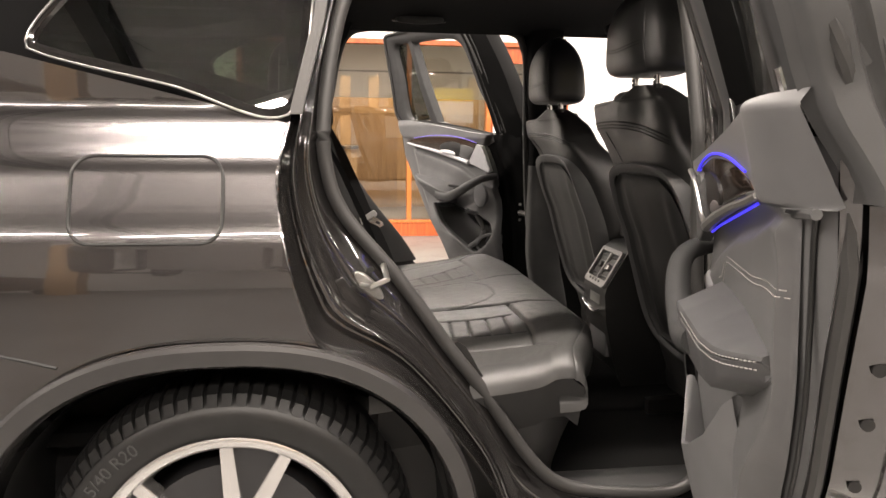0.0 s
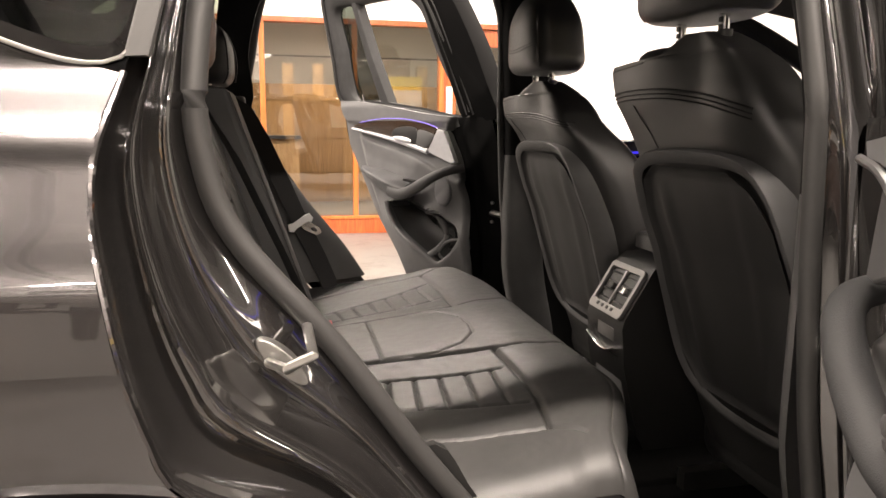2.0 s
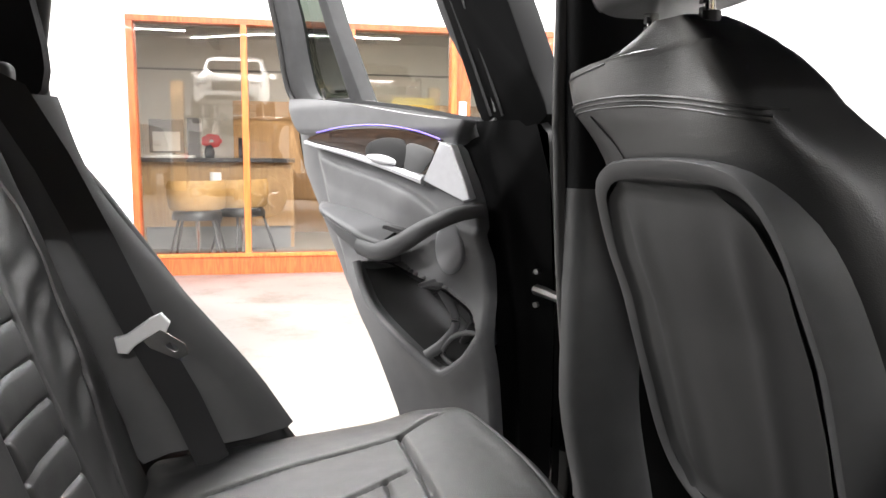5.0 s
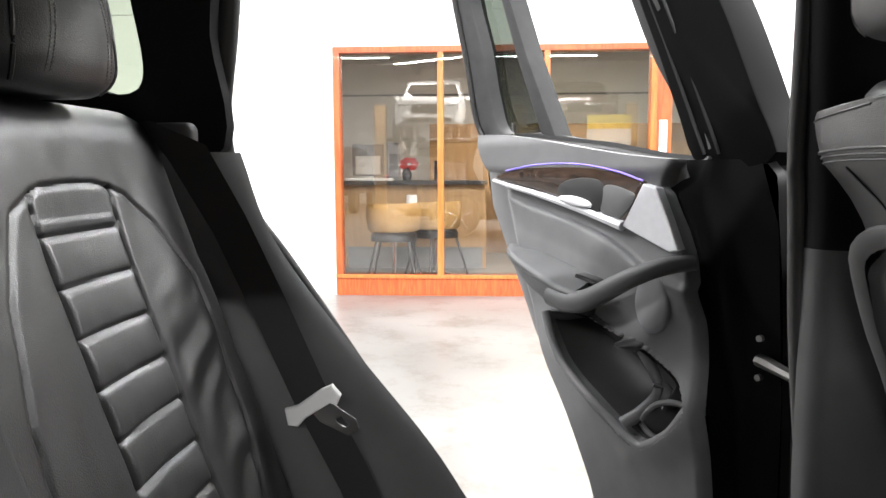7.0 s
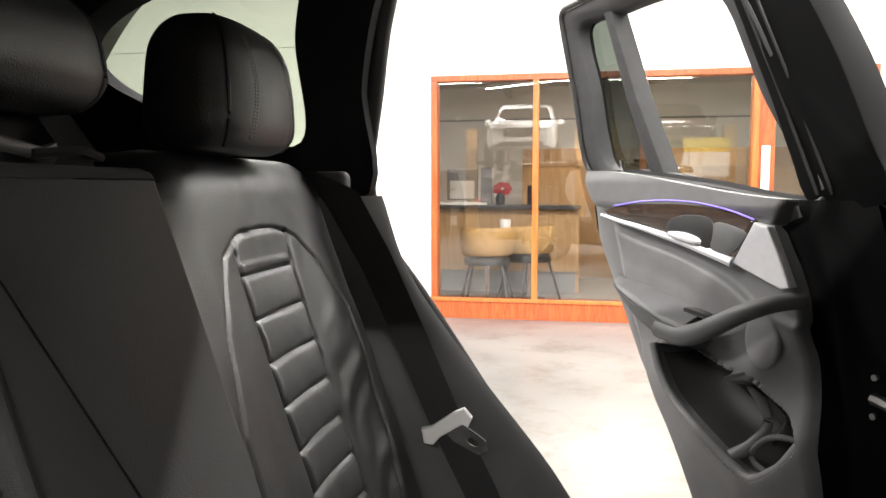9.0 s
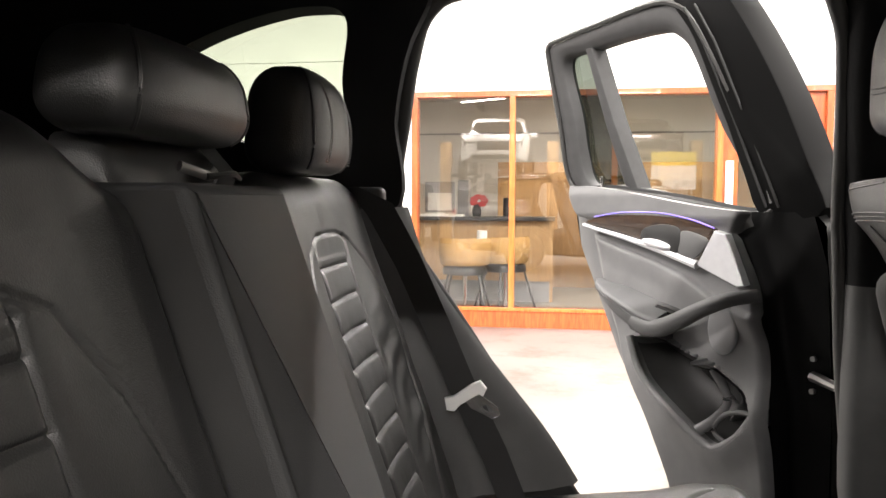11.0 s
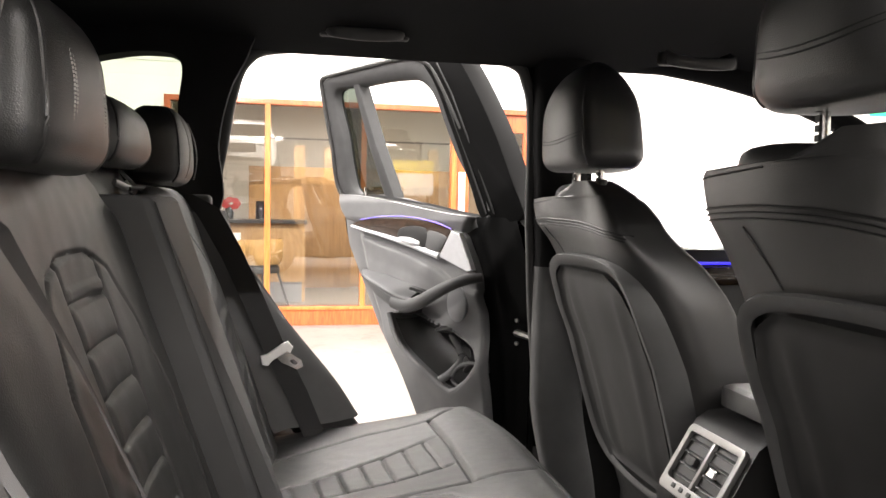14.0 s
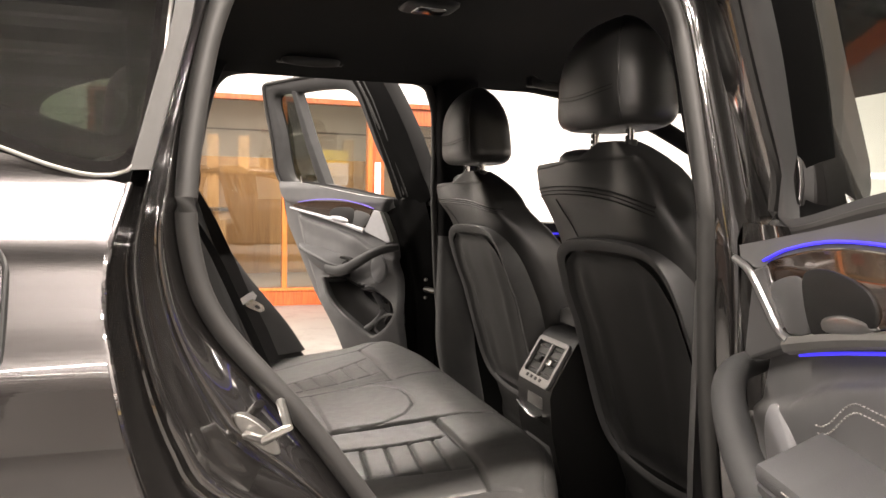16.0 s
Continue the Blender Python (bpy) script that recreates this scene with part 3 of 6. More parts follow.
for i in range(41):
    x = -1.3 + 3.1 * i / 40
    drop = 0.10 * step(1.0, 1.9, x) + 0.10 * step(-0.5, -1.3, x)
    rows.append([Vector((x, CY + s, 1.695 - drop - 0.075 * (abs(s) / 0.62) ** 3.2)) for s in np.linspace(-0.66, 0.66, 33)])
part("headliner", grid(rows), M["cloth"], car, "black cloth headliner")
rows = [[v + Vector((0, (v.y - CY) * 0.10, 0.035)) for v in r] for r in rows]
part("roof_skin", grid(rows), M["paint"], car)


def grab_handle(x, sign, z, s, length):
    P = side(sign)
    pts = curve([(x - length / 2, s + 0.03, z + 0.012), (x - length / 2 + 0.012, s, z - 0.006), (x, s - 0.006, z - 0.012), (x + length / 2 - 0.012, s, z - 0.006), (x + length / 2, s + 0.03, z + 0.012)], 24)
    h = part("grab_handle", tube([P(*p) for p in pts], 0.010, 10, flat=1.5), M["sidetrim"], car)
    for e in (-1, 1):
        part("mount", pillow(rounded(x + e * length / 2 - 0.02, x + e * length / 2 + 0.02, z - 0.014, z + 0.02, 0.008), lambda u, v, w: P(u, s + 0.035 - w, v), 0, 0.02), M["plastic"], h)


grab_handle(-0.02, 1, 1.645, 0.55, 0.17)
grab_handle(0.80, 1, 1.615, 0.50, 0.17)
grab_handle(-0.02, -1, 1.645, 0.55, 0.17)

# inner trim round the openings, both sides
for sg in (-1, 1):
    P = side(sg)
    # rear pillar trim between the door opening and the side glass, with the glass opening cut out
    k_ = 0.030
    outer = curve([(-0.345 - k_, 1.21), (-0.325 - k_, 1.39), (-0.295 - k_, 1.51), (-0.25 - k_, 1.60), (-0.28, 1.68), (-0.6, 1.68), (-1.0, 1.66), (-1.25, 1.6), (-1.25, 1.3), (-1.0, 1.21), (-0.7, 1.21)], 90, True)
    hole = curve([(-0.438, 1.305), (-0.438, 1.45), (-0.432, 1.560), (-0.50, 1.578), (-0.60, 1.562), (-0.70, 1.530), (-0.765, 1.495), (-0.79, 1.455), (-0.76, 1.41), (-0.66, 1.355), (-0.55, 1.322)], 90, True)
    k = min(range(90), key=lambda i: (outer[i][0] + 0.345) ** 2 + (outer[i][1] - 1.21) ** 2)
    outer = outer[k:] + outer[:k]
    k = min(range(90), key=lambda i: (hole[i][0] + 0.448) ** 2 + (hole[i][1] - 1.325) ** 2)
    hole = hole[k:] + hole[:k]
    sin = lambda z: 0.70 - 0.22 * max(0.0, z - 1.2)
    T = lambda u, v, w: P(u, sin(v) - (0.13 if sg > 0 else 0.0) * step(-0.36, -0.46, u) * step(1.75, 1.3, v) * 0.5 + w, v)
    part("rear_pillar_trim", grid([[T(u, v, w) for u, v in o] for o, w in ((outer, 0.03), (outer, 0.0), (inset(outer, 0.012), -0.004), (inset(hole, -0.012), -0.004), (hole, 0.0), (hole, 0.06))], close_u=True), M["cloth"], car)
    # side trim beside the rear bench
    top = curve([(-0.345, 1.225), (-0.30, 1.10), (-0.19, 0.945), (-0.075, 0.80), (-0.01, 0.70)] if sg > 0 else [(-0.354, 1.225), (-0.338, 1.11), (-0.232, 0.945), (-0.108, 0.785), (-0.03, 0.68)], 24)
    back = curve([(-0.44, 1.225), (-0.43, 1.10), (-0.38, 0.945), (-0.30, 0.80), (-0.22, 0.70)], 24)
    part("side_bolster_trim", grid([[P(a + (b - a) * f, s, z + (zz - z) * f) for (a, z), (b, zz) in zip(top, back)] for f, s in ((0, 0.735), (0.04, 0.712), (0.3, 0.675), (0.6, 0.65), (0.85, 0.635), (1, 0.60))]), M["sidetrim"], car,
         "dark grey side trim beside the rear seat")
    part("side_trim_foot", pillow(curve([(-0.075, 0.765), (-0.02, 0.69), (0.04, 0.61), (0.0, 0.57), (-0.12, 0.62), (-0.16, 0.70)], 30, True), lambda u, v, w: P(u, 0.735 - w, v), 0, 0.035, 4, 7), M["plastic"], car)
    # wheel house and rear close-off
    part("boot_side", grid([[P(x, 0.60, z) for x in (-1.5, -0.50)] for z in (0.35, 1.25)]), M["cloth"], car)
    # centre pillar trim
    prof = [(0.455, 0.735), (0.47, 0.700), (0.53, 0.685), (0.59, 0.70), (0.60, 0.74)]
    rws = []
    for z in np.linspace(0.40, 1.62, 24):
        dx = 0.05 * step(0.75, 0.42, z) - 0.035 * step(1.1, 1.6, z)
        rws.append([P(x + dx, s - 0.20 * max(0.0, z - 1.22), z) for x, s in curve(prof, 12)])
    part("centre_pillar_trim", grid(rws[:14]), M["pillar"], car, "dark grey centre pillar trim")
    part("centre_pillar_cloth", grid(rws[13:]), M["cloth"], car)
    # front door: inner lining, window frame, mirror-side pillar
    fd = part("front_door", join(grid([[P(x, s, z) for x in np.linspace(0.60, 1.62, 12)] for s, z in ((0.80, 0.34), (0.74, 0.40), (0.72, 0.80), (0.70, 0.86), (0.735, 0.92), (0.745, 1.08), (0.775, 1.135), (0.83, 1.14), (0.925, 1.03), (0.93, 0.8), (0.90, 0.36))])),
              M["plastic"] if sg > 0 else M["paint"], car)
    part("accent_strip", slab(curve([(0.66, 1.00), (1.0, 1.035), (1.5, 1.04), (1.5, 1.08), (1.0, 1.09), (0.66, 1.06)], 40, True), lambda u, v, w: P(u, 0.737 - w, v), 0, 0.012), M["grainwood"], fd)
    part("light_line", tube([P(x, 0.733, 1.100 - 0.02 * abs(x - 1.0)) for x in np.linspace(0.66, 1.5, 10)], 0.004, 6), M["blue"], fd)
    part("roof_rail", tube([P(x, s, z) for x, s, z in curve([(-0.2, 0.665, 1.645), (0.3, 0.665, 1.655), (0.8, 0.65, 1.63), (1.2, 0.64, 1.54), (1.6, 0.66, 1.36), (1.95, 0.70, 1.15)], 40)], 0.032, 10), M["cloth"], car)
    gl = part("front_glass", grid([[P(x, 0.79 - 0.22 * (z - 1.13) , z) for x in np.linspace(0.62, 1.62, 8)] for z in (1.13, 1.25, 1.38, 1.5, 1.62)]), M["doorglass"], car) if sg < 0 else None
    if gl:
        gl.visible_shadow = False
part("boot_wall", grid([[Vector((-1.25, CY + s, z)) for s in (-0.75, 0.75)] for z in (0.4, 1.75)]), M["cloth"], car)
part("boot_floor", box(-1.25, -0.25, CY - 0.70, CY + 0.70, 0.55, 0.58), M["carpet"], car, smooth=False)
part("parcel_shelf", box(-1.2, -0.52, CY - 0.66, CY + 0.66, 1.16, 1.175), M["cloth"], car, smooth=False)

# dashboard, windscreen frame and mirror
part("dashboard", grid([[Vector((x, CY + s, z - 0.02 * (abs(s) / 0.7) ** 2)) for s in np.linspace(-0.74, 0.74, 20)] for x, z in curve([(1.42, 0.60), (1.38, 0.80), (1.40, 0.98), (1.48, 1.07), (1.65, 1.10), (1.95, 1.08)], 18)]), M["plastic"], car)
mir = part("rear_view_mirror", pillow(rounded(CY - 0.115, CY + 0.115, 1.455, 1.525, 0.03), lambda u, v, w: Vector((1.30 + w, u, v)), 0.02, -0.02, 5, 7), M["plastic"], car)
part("mirror_glass", slab(rounded(CY - 0.105, CY + 0.105, 1.463, 1.517, 0.025), lambda u, v, w: Vector((1.28 - w, u, v)), 0, 0.004, 0.002), M["chrome"], mir)
part("stalk", tube([(1.32, CY, 1.50), (1.38, CY, 1.60)], 0.012, 8), M["plastic"], mir)


# ---------------------------------------------------------------- wheel
def wheel(x, y, z):
    R = 0.364
    hub = part("rear_wheel", tube([(x, y + 0.03, z), (x, y + 0.22, z)], 0.20, 40), M["darkalloy"], car, "twenty inch two-tone alloy wheel")
    prof = [(0.262, 0.020), (0.268, -0.004), (0.285, -0.014), (0.310, -0.019), (0.333, -0.014), (0.343, -0.004), (0.350, 0.012), (0.355, 0.035), (0.357, 0.07), (0.357, 0.20), (0.345, 0.25), (0.27, 0.25)]
    n = 144
    ring = []
    for r, d in prof:
        ring.append([Vector((x + r * math.cos(2 * math.pi * i / n), y + d, z + r * math.sin(2 * math.pi * i / n))) for i in range(n)])
    tyre = part("tyre", grid(ring, close_u=True), M["tyre"], hub, "black road tyre with notched shoulder")
    w = 0.0098
    b = []
    for r, d in ((0.336, -0.0165), (0.3555, 0.000), (0.3655, 0.026), (0.3695, 0.10), (0.345, 0.10), (0.330, 0.02)):
        b += [Vector((r, d, -w)), Vector((r, d, w))]
    f = [(0, 1, 3, 2), (2, 3, 5, 4), (4, 5, 7, 6), (6, 7, 9, 8), (0, 2, 4, 6, 8, 10), (1, 3, 5, 7, 9, 11)]
    first = part("tread_block", (b, f), M["tyre"], hub, smooth=False)
    for k in range(80):
        ob = first if k == 0 else new("tread_block", first.data)
        ob.parent, ob.matrix_parent_inverse = hub, parent_world(hub).inverted()
        ob.location, ob.rotation_euler = (x, y, z), (0, 2 * math.pi * k / 80, 0)
    size = bpy.data.curves.new("sidewall_lettering", "FONT")
    size.body, size.size, size.extrude = "5/40 R20", 0.034, 0.0015
    tmp = bpy.data.objects.new("sidewall_lettering", size)
    scene.collection.objects.link(tmp)
    bpy.context.view_layer.update()
    me = bpy.data.meshes.new_from_object(tmp.evaluated_get(bpy.context.evaluated_depsgraph_get()))
    bpy.data.objects.remove(tmp)
    for v in me.vertices:
        ang = radians(146) - v.co.x / 0.302
        rad = 0.298 + v.co.y
        v.co = (x + rad * math.cos(ang), y - 0.0185 - v.co.z, z + rad * math.sin(ang))
    me.materials.append(M["letter"])
    let = new("sidewall_lettering", me)
    let.parent, let.matrix_parent_inverse = tyre.parent, parent_world(hub).inverted()
    let["label"] = "raised size lettering on the tyre"
    rp = [(0.268, 0.00), (0.270, -0.010), (0.262, -0.013), (0.252, -0.010), (0.243, 0.004), (0.238, 0.03), (0.22, 0.12)]
    part("rim", grid([[Vector((x + r * math.cos(2 * math.pi * i / n), y + d, z + r * math.sin(2 * math.pi * i / n))) for i in range(n)] for r, d in rp], close_u=True), M["alloy"], hub, "machined silver rim edge")
    for k in range(5):
        for e, tilt in ((-1, 0.20), (1, -0.20)):
            a0 = radians(90 + 72 * k - 12) + e * 0.05
            a1 = radians(90 + 72 * k - 12) + e * 0.24
            p0 = (0.05 * math.cos(a0), 0.05 * math.sin(a0))
            p1 = (0.245 * math.cos(a1), 0.245 * math.sin(a1))
            dx, dz_ = p1[0] - p0[0], p1[1] - p0[1]
            ll = math.hypot(dx, dz_)
            nx, nz = -dz_ / ll, dx / ll
            o = [(p0[0] + nx * 0.020, p0[1] + nz * 0.020), (p1[0] + nx * 0.013, p1[1] + nz * 0.013), (p1[0] - nx * 0.013, p1[1] - nz * 0.013), (p0[0] - nx * 0.020, p0[1] - nz * 0.020)]
            sp = part("spoke", slab(o, lambda u, v, w: Vector((x + u, y + w, z + v)), 0.05, 0.006, 0.003), M["alloy"], hub, "machined silver spoke face", smooth=False)
        a = radians(90 + 72 * k - 12)
        o = [(0.07 * math.cos(a - 0.2), 0.07 * math.sin(a - 0.2)), (0.243 * math.cos(a - 0.24), 0.243 * math.sin(a - 0.24)), (0.243 * math.cos(a + 0.24), 0.243 * math.sin(a + 0.24)), (0.07 * math.cos(a + 0.2), 0.07 * math.sin(a + 0.2))]
        part("spoke_web", slab(o, lambda u, v, w: Vector((x + u, y + w, z + v)), 0.055, 0.026, 0.003), M["darkalloy"], hub, smooth=False)
    part("hub_cap", pillow([(0.06 * math.cos(t), 0.06 * math.sin(t)) for t in np.linspace(0, 2 * math.pi, 32, endpoint=False)], lambda u, v, w: Vector((x + u, y - w, z + v)), -0.03, 0.004, 6), M["darkalloy"], hub)
    part("brake_disc", tube([(x, y + 0.10, z), (x, y + 0.13, z)], 0.175, 48), M["steel"], hub)


wheel(XW, CY - 0.885, ZW)


lampc = part("reading_lamp", pillow(rounded(0.12, 0.26, CY - 0.06, CY + 0.06, 0.03), lambda u, v, w: Vector((u, v, 1.698 - w)), 0.0, 0.016, 5, 6), M["plastic"], car)
part("lens", slab(rounded(0.15, 0.23, CY - 0.035, CY + 0.035, 0.015), lambda u, v, w: Vector((u, v, 1.682 - w)), 0.0, 0.004, 0.002), M["chrome"], lampc)

# ---------------------------------------------------------------- nose, tail and the other wheels of the body
XF = XW + 2.86
part("bonnet", grid([[Vector((x, CY + s * w, z - drop * abs(s) ** 3)) for s in np.linspace(-1, 1, 25)] for x, z, w, drop in curve([(1.70, 1.10, 0.80, 0.07), (2.2, 1.07, 0.80, 0.07), (2.6, 1.00, 0.80, 0.08), (2.84, 0.90, 0.78, 0.10), (2.92, 0.78, 0.76, 0.06)], 24)]), M["paint"], car)
part("front_bumper", grid([[Vector((x - 0.14 * abs(s) ** 4, CY + s * 0.90, z)) for s in np.linspace(-1, 1, 25)] for x, z in curve([(2.92, 0.80), (2.98, 0.62), (2.97, 0.45), (2.90, 0.26)], 12)]), M["paint"], car)
part("grille", slab(rounded(-0.45, 0.45, 0.56, 0.76, 0.05), lambda u, v, w: Vector((2.965 + w, CY + u, v)), -0.05, 0.02, 0.01), M["gloss"], car)
part("tailgate", grid([[Vector((x + 0.10 * abs(s) ** 4, CY + s * w, z)) for s in np.linspace(-1, 1, 25)] for x, z, w in curve([(-1.72, 1.28, 0.80), (-1.80, 1.10, 0.88), (-1.84, 0.80, 0.90), (-1.82, 0.45, 0.90), (-1.74, 0.30, 0.88)], 20)]), M["paint"], car)
part("rear_window", grid([[Vector((x, CY + s * w, z)) for s in np.linspace(-1, 1, 9)] for x, z, w in ((-1.30, 1.62, 0.62), (-1.50, 1.47, 0.68), (-1.72, 1.28, 0.76))]), M["gloss"], car)
for sg in (-1, 1):
    P = side(sg)
    part("front_wing", grid([[P(x, 0.93 - 0.06 * step(0.85, 1.05, zb + (1.04 - zb) * b) - 0.16 * step(2.55, 2.92, x), zb + (1.04 - zb) * b) for b in np.linspace(0, 1, 9)] for x in np.linspace(1.62, 2.90, 49)
         for zb in [max(0.32, ZW + 0.45 * (1 - min(1.0, abs(x - XF) / 0.47) ** 2.4) ** (1 / 2.4)) if abs(x - XF) < 0.47 else 0.32]]), M["paint"], car)
    part("headlight", slab(rounded(0.52, 0.80, 0.74, 0.84, 0.03), lambda u, v, w: P(2.87 + w - 0.3 * (u - 0.52), u, v), -0.05, 0.02, 0.008), M["chrome"], car)
    part("tail_light", slab(rounded(0.45, 0.80, 0.98, 1.08, 0.03), lambda u, v, w: P(-1.81 - w, u, v), -0.05, 0.02, 0.008), M["red"], car)


def plain_wheel(x, sign):
    ring = []
    for r, d in ((0.24, 0.02), (0.27, 0.0), (0.31, -0.015), (0.345, -0.004), (0.362, 0.03), (0.364, 0.20), (0.34, 0.25), (0.24, 0.25)):
        ring.append([Vector((x + r * math.cos(q), CY + sign * (0.885 - d), ZW + r * math.sin(q))) for q in np.linspace(0, 2 * math.pi, 64, endpoint=False)])
    w = part("tyre", grid(ring, close_u=True), M["tyre"], car)
    part("rim", tube([(x, CY + sign * 0.84, ZW), (x, CY + sign * 0.66, ZW)], 0.245, 48), M["darkalloy"], w)
    for k in range(5):
        q = radians(90 + 72 * k)
        part("spoke", tube([(x + 0.04 * math.cos(q), CY + sign * 0.86, ZW + 0.04 * math.sin(q)), (x + 0.245 * math.cos(q), CY + sign * 0.87, ZW + 0.245 * math.sin(q))], 0.022, 8), M["alloy"], w)


plain_wheel(XF, -1)
plain_wheel(XF, 1)
plain_wheel(XW, 1)

# ---------------------------------------------------------------- rear bench
base_rings = []
for z, xf in ((0.376, 0.245), (0.42, 0.252), (0.48, 0.272), (0.54, 0.298), (0.60, 0.312), (0.63, 0.305)):
    base_rings.append([Vector((x - 0.10 * step(0.45, 0.72, abs(y)) * step(0.0, 0.25, x) + 0.012 * math.exp(-((abs(y) - 0.30) / 0.03) ** 2) * step(0.2, 0.25, x), CY + y, z)) for x, y in rounded(-0.30, xf, -0.72, 0.72, 0.10, 10)])
bench = part("rear_bench", rings(base_rings), M["pocket"], car, "black leather rear bench with ribbed inserts")


def cushion_top(x, s):
    """Height of the cushion's upper side; s is the distance from the centre line."""
    a = abs(s)
    z = 0.716 - (0.165 - x) * 0.115
    z -= 0.012 * math.exp(-((a - 0.38) / 0.14) ** 2) * step(0.2, 0.0, x)          # seat hollows
    z += 0.010 * step(0.22, 0.12, a) * step(0.30, 0.1, x)
    z += 0.006 * math.exp(-((x - 0.22) / 0.05) ** 2)
    if x > 0.285:
        f = (x - 0.285) / 0.055
        z -= 0.050 * (1 - math.sqrt(max(0.0, 1 - min(1, f) ** 2)))
    edge = 0.64 if s > 0 else 0.695
    if a > edge:
        f = min(1.0, (a - edge) / (0.76 - edge))
        z -= (0.07 if s > 0 else 0.05) * (1 - math.sqrt(max(0.0, 1 - f * f)))
    sg = 1 if s > 0 else -1
    g = 0.0
    front_seam = [(0.165, 0.185), (0.168, 0.40), (0.160, 0.60)]
    inner_seam = [(0.165, 0.185), (0.0, 0.170), (-0.26, 0.140)]
    outer_seam = [(-0.22, 0.50), (0.0, 0.575), (0.16, 0.60), (0.25, 0.655)]
    g += groove(line_dist(x, a, front_seam), 0.005, 0.009) + groove(line_dist(x, a, inner_seam + [(-0.27, 0.14)]), 0.005, 0.009) + groove(line_dist(x, a, outer_seam), 0.004, 0.006)
    g += groove(line_dist(x, a, [(0.165, 0.185), (0.29, 0.205), (0.34, 0.21)]), 0.004, 0.005)
    g += groove(abs(x - 0.312), 0.0025, 0.003)
    r1 = [(-0.20, 0.335), (0.147, 0.485)]
    r2 = [(-0.20, 0.225), (0.147, 0.300)]
    g += groove(seg_dist(x, a, *r1), 0.004, 0.005) + groove(seg_dist(x, a, *r2), 0.004, 0.006)
    if r2[0][1] - 0.02 < a < r1[1][1] + 0.02 and x < 0.15:
        for k in range(7):
            f = (k + 0.35) / 7
            p = (-0.20 + 0.347 * f, 0.335 + 0.150 * f)
            q = (-0.20 + 0.347 * f + 0.012, 0.225 + 0.075 * f)
            g += groove(seg_dist(x, a, p, q), 0.0035, 0.005)
    if a < 0.2:
        d = [(-0.07, -0.155), (0.05, -0.160), (0.11, -0.135), (0.148, -0.07), (0.155, 0.0), (0.148, 0.07), (0.11, 0.135), (0.05, 0.160), (-0.07, 0.155)]
        g += groove(line_dist(x, s, d, True), 0.003, 0.004)
    z += 0.0012 * noise.noise(Vector((x * 14, s * 14, 0.3))) + 0.0006 * noise.noise(Vector((x * 45, s * 45, 2)))
    return z + g


rows = []
for i in range(176):
    x = -0.27 + 0.61 * i / 175
    rows.append([Vector((x - (0.045 if s > 0 else 0.125) * step(0.40, 0.76, abs(s)) * step(0.05, 0.34, x), CY + s, cushion_top(x, s))) for s in np.linspace(-0.76, 0.76, 360)])
lip = rows[-1]
for dx, dz_ in ((0.004, -0.02), (0.004, -0.05), (-0.002, -0.080), (-0.02, -0.095), (-0.06, -0.10)):
    rows.append([v + Vector((dx, 0, dz_ * (1 - 0.65 * step(0.50, 0.74, abs(v.y - CY))))) for v in lip])
part("seat_cushion", grid(rows), M["cushion"], bench, "black leather cushion with stitched ladder panels")
# Cushion sides are darker than the top, shade put into their colour.
for e in (-1, 1):
    part("cushion_side", grid([[Vector((x - (0.045 if e > 0 else 0.125) * step(0.05, 0.34, x), CY + e * (0.76 - 0.01 * j), cushion_top(x, e * 0.76) - 0.026 * j)) for x in np.linspace(-0.25, 0.335, 16)] for j in range(5)]), M["pocket"], bench)


def back_x(z):
    return -0.400 + (1.20 - z) * 0.34


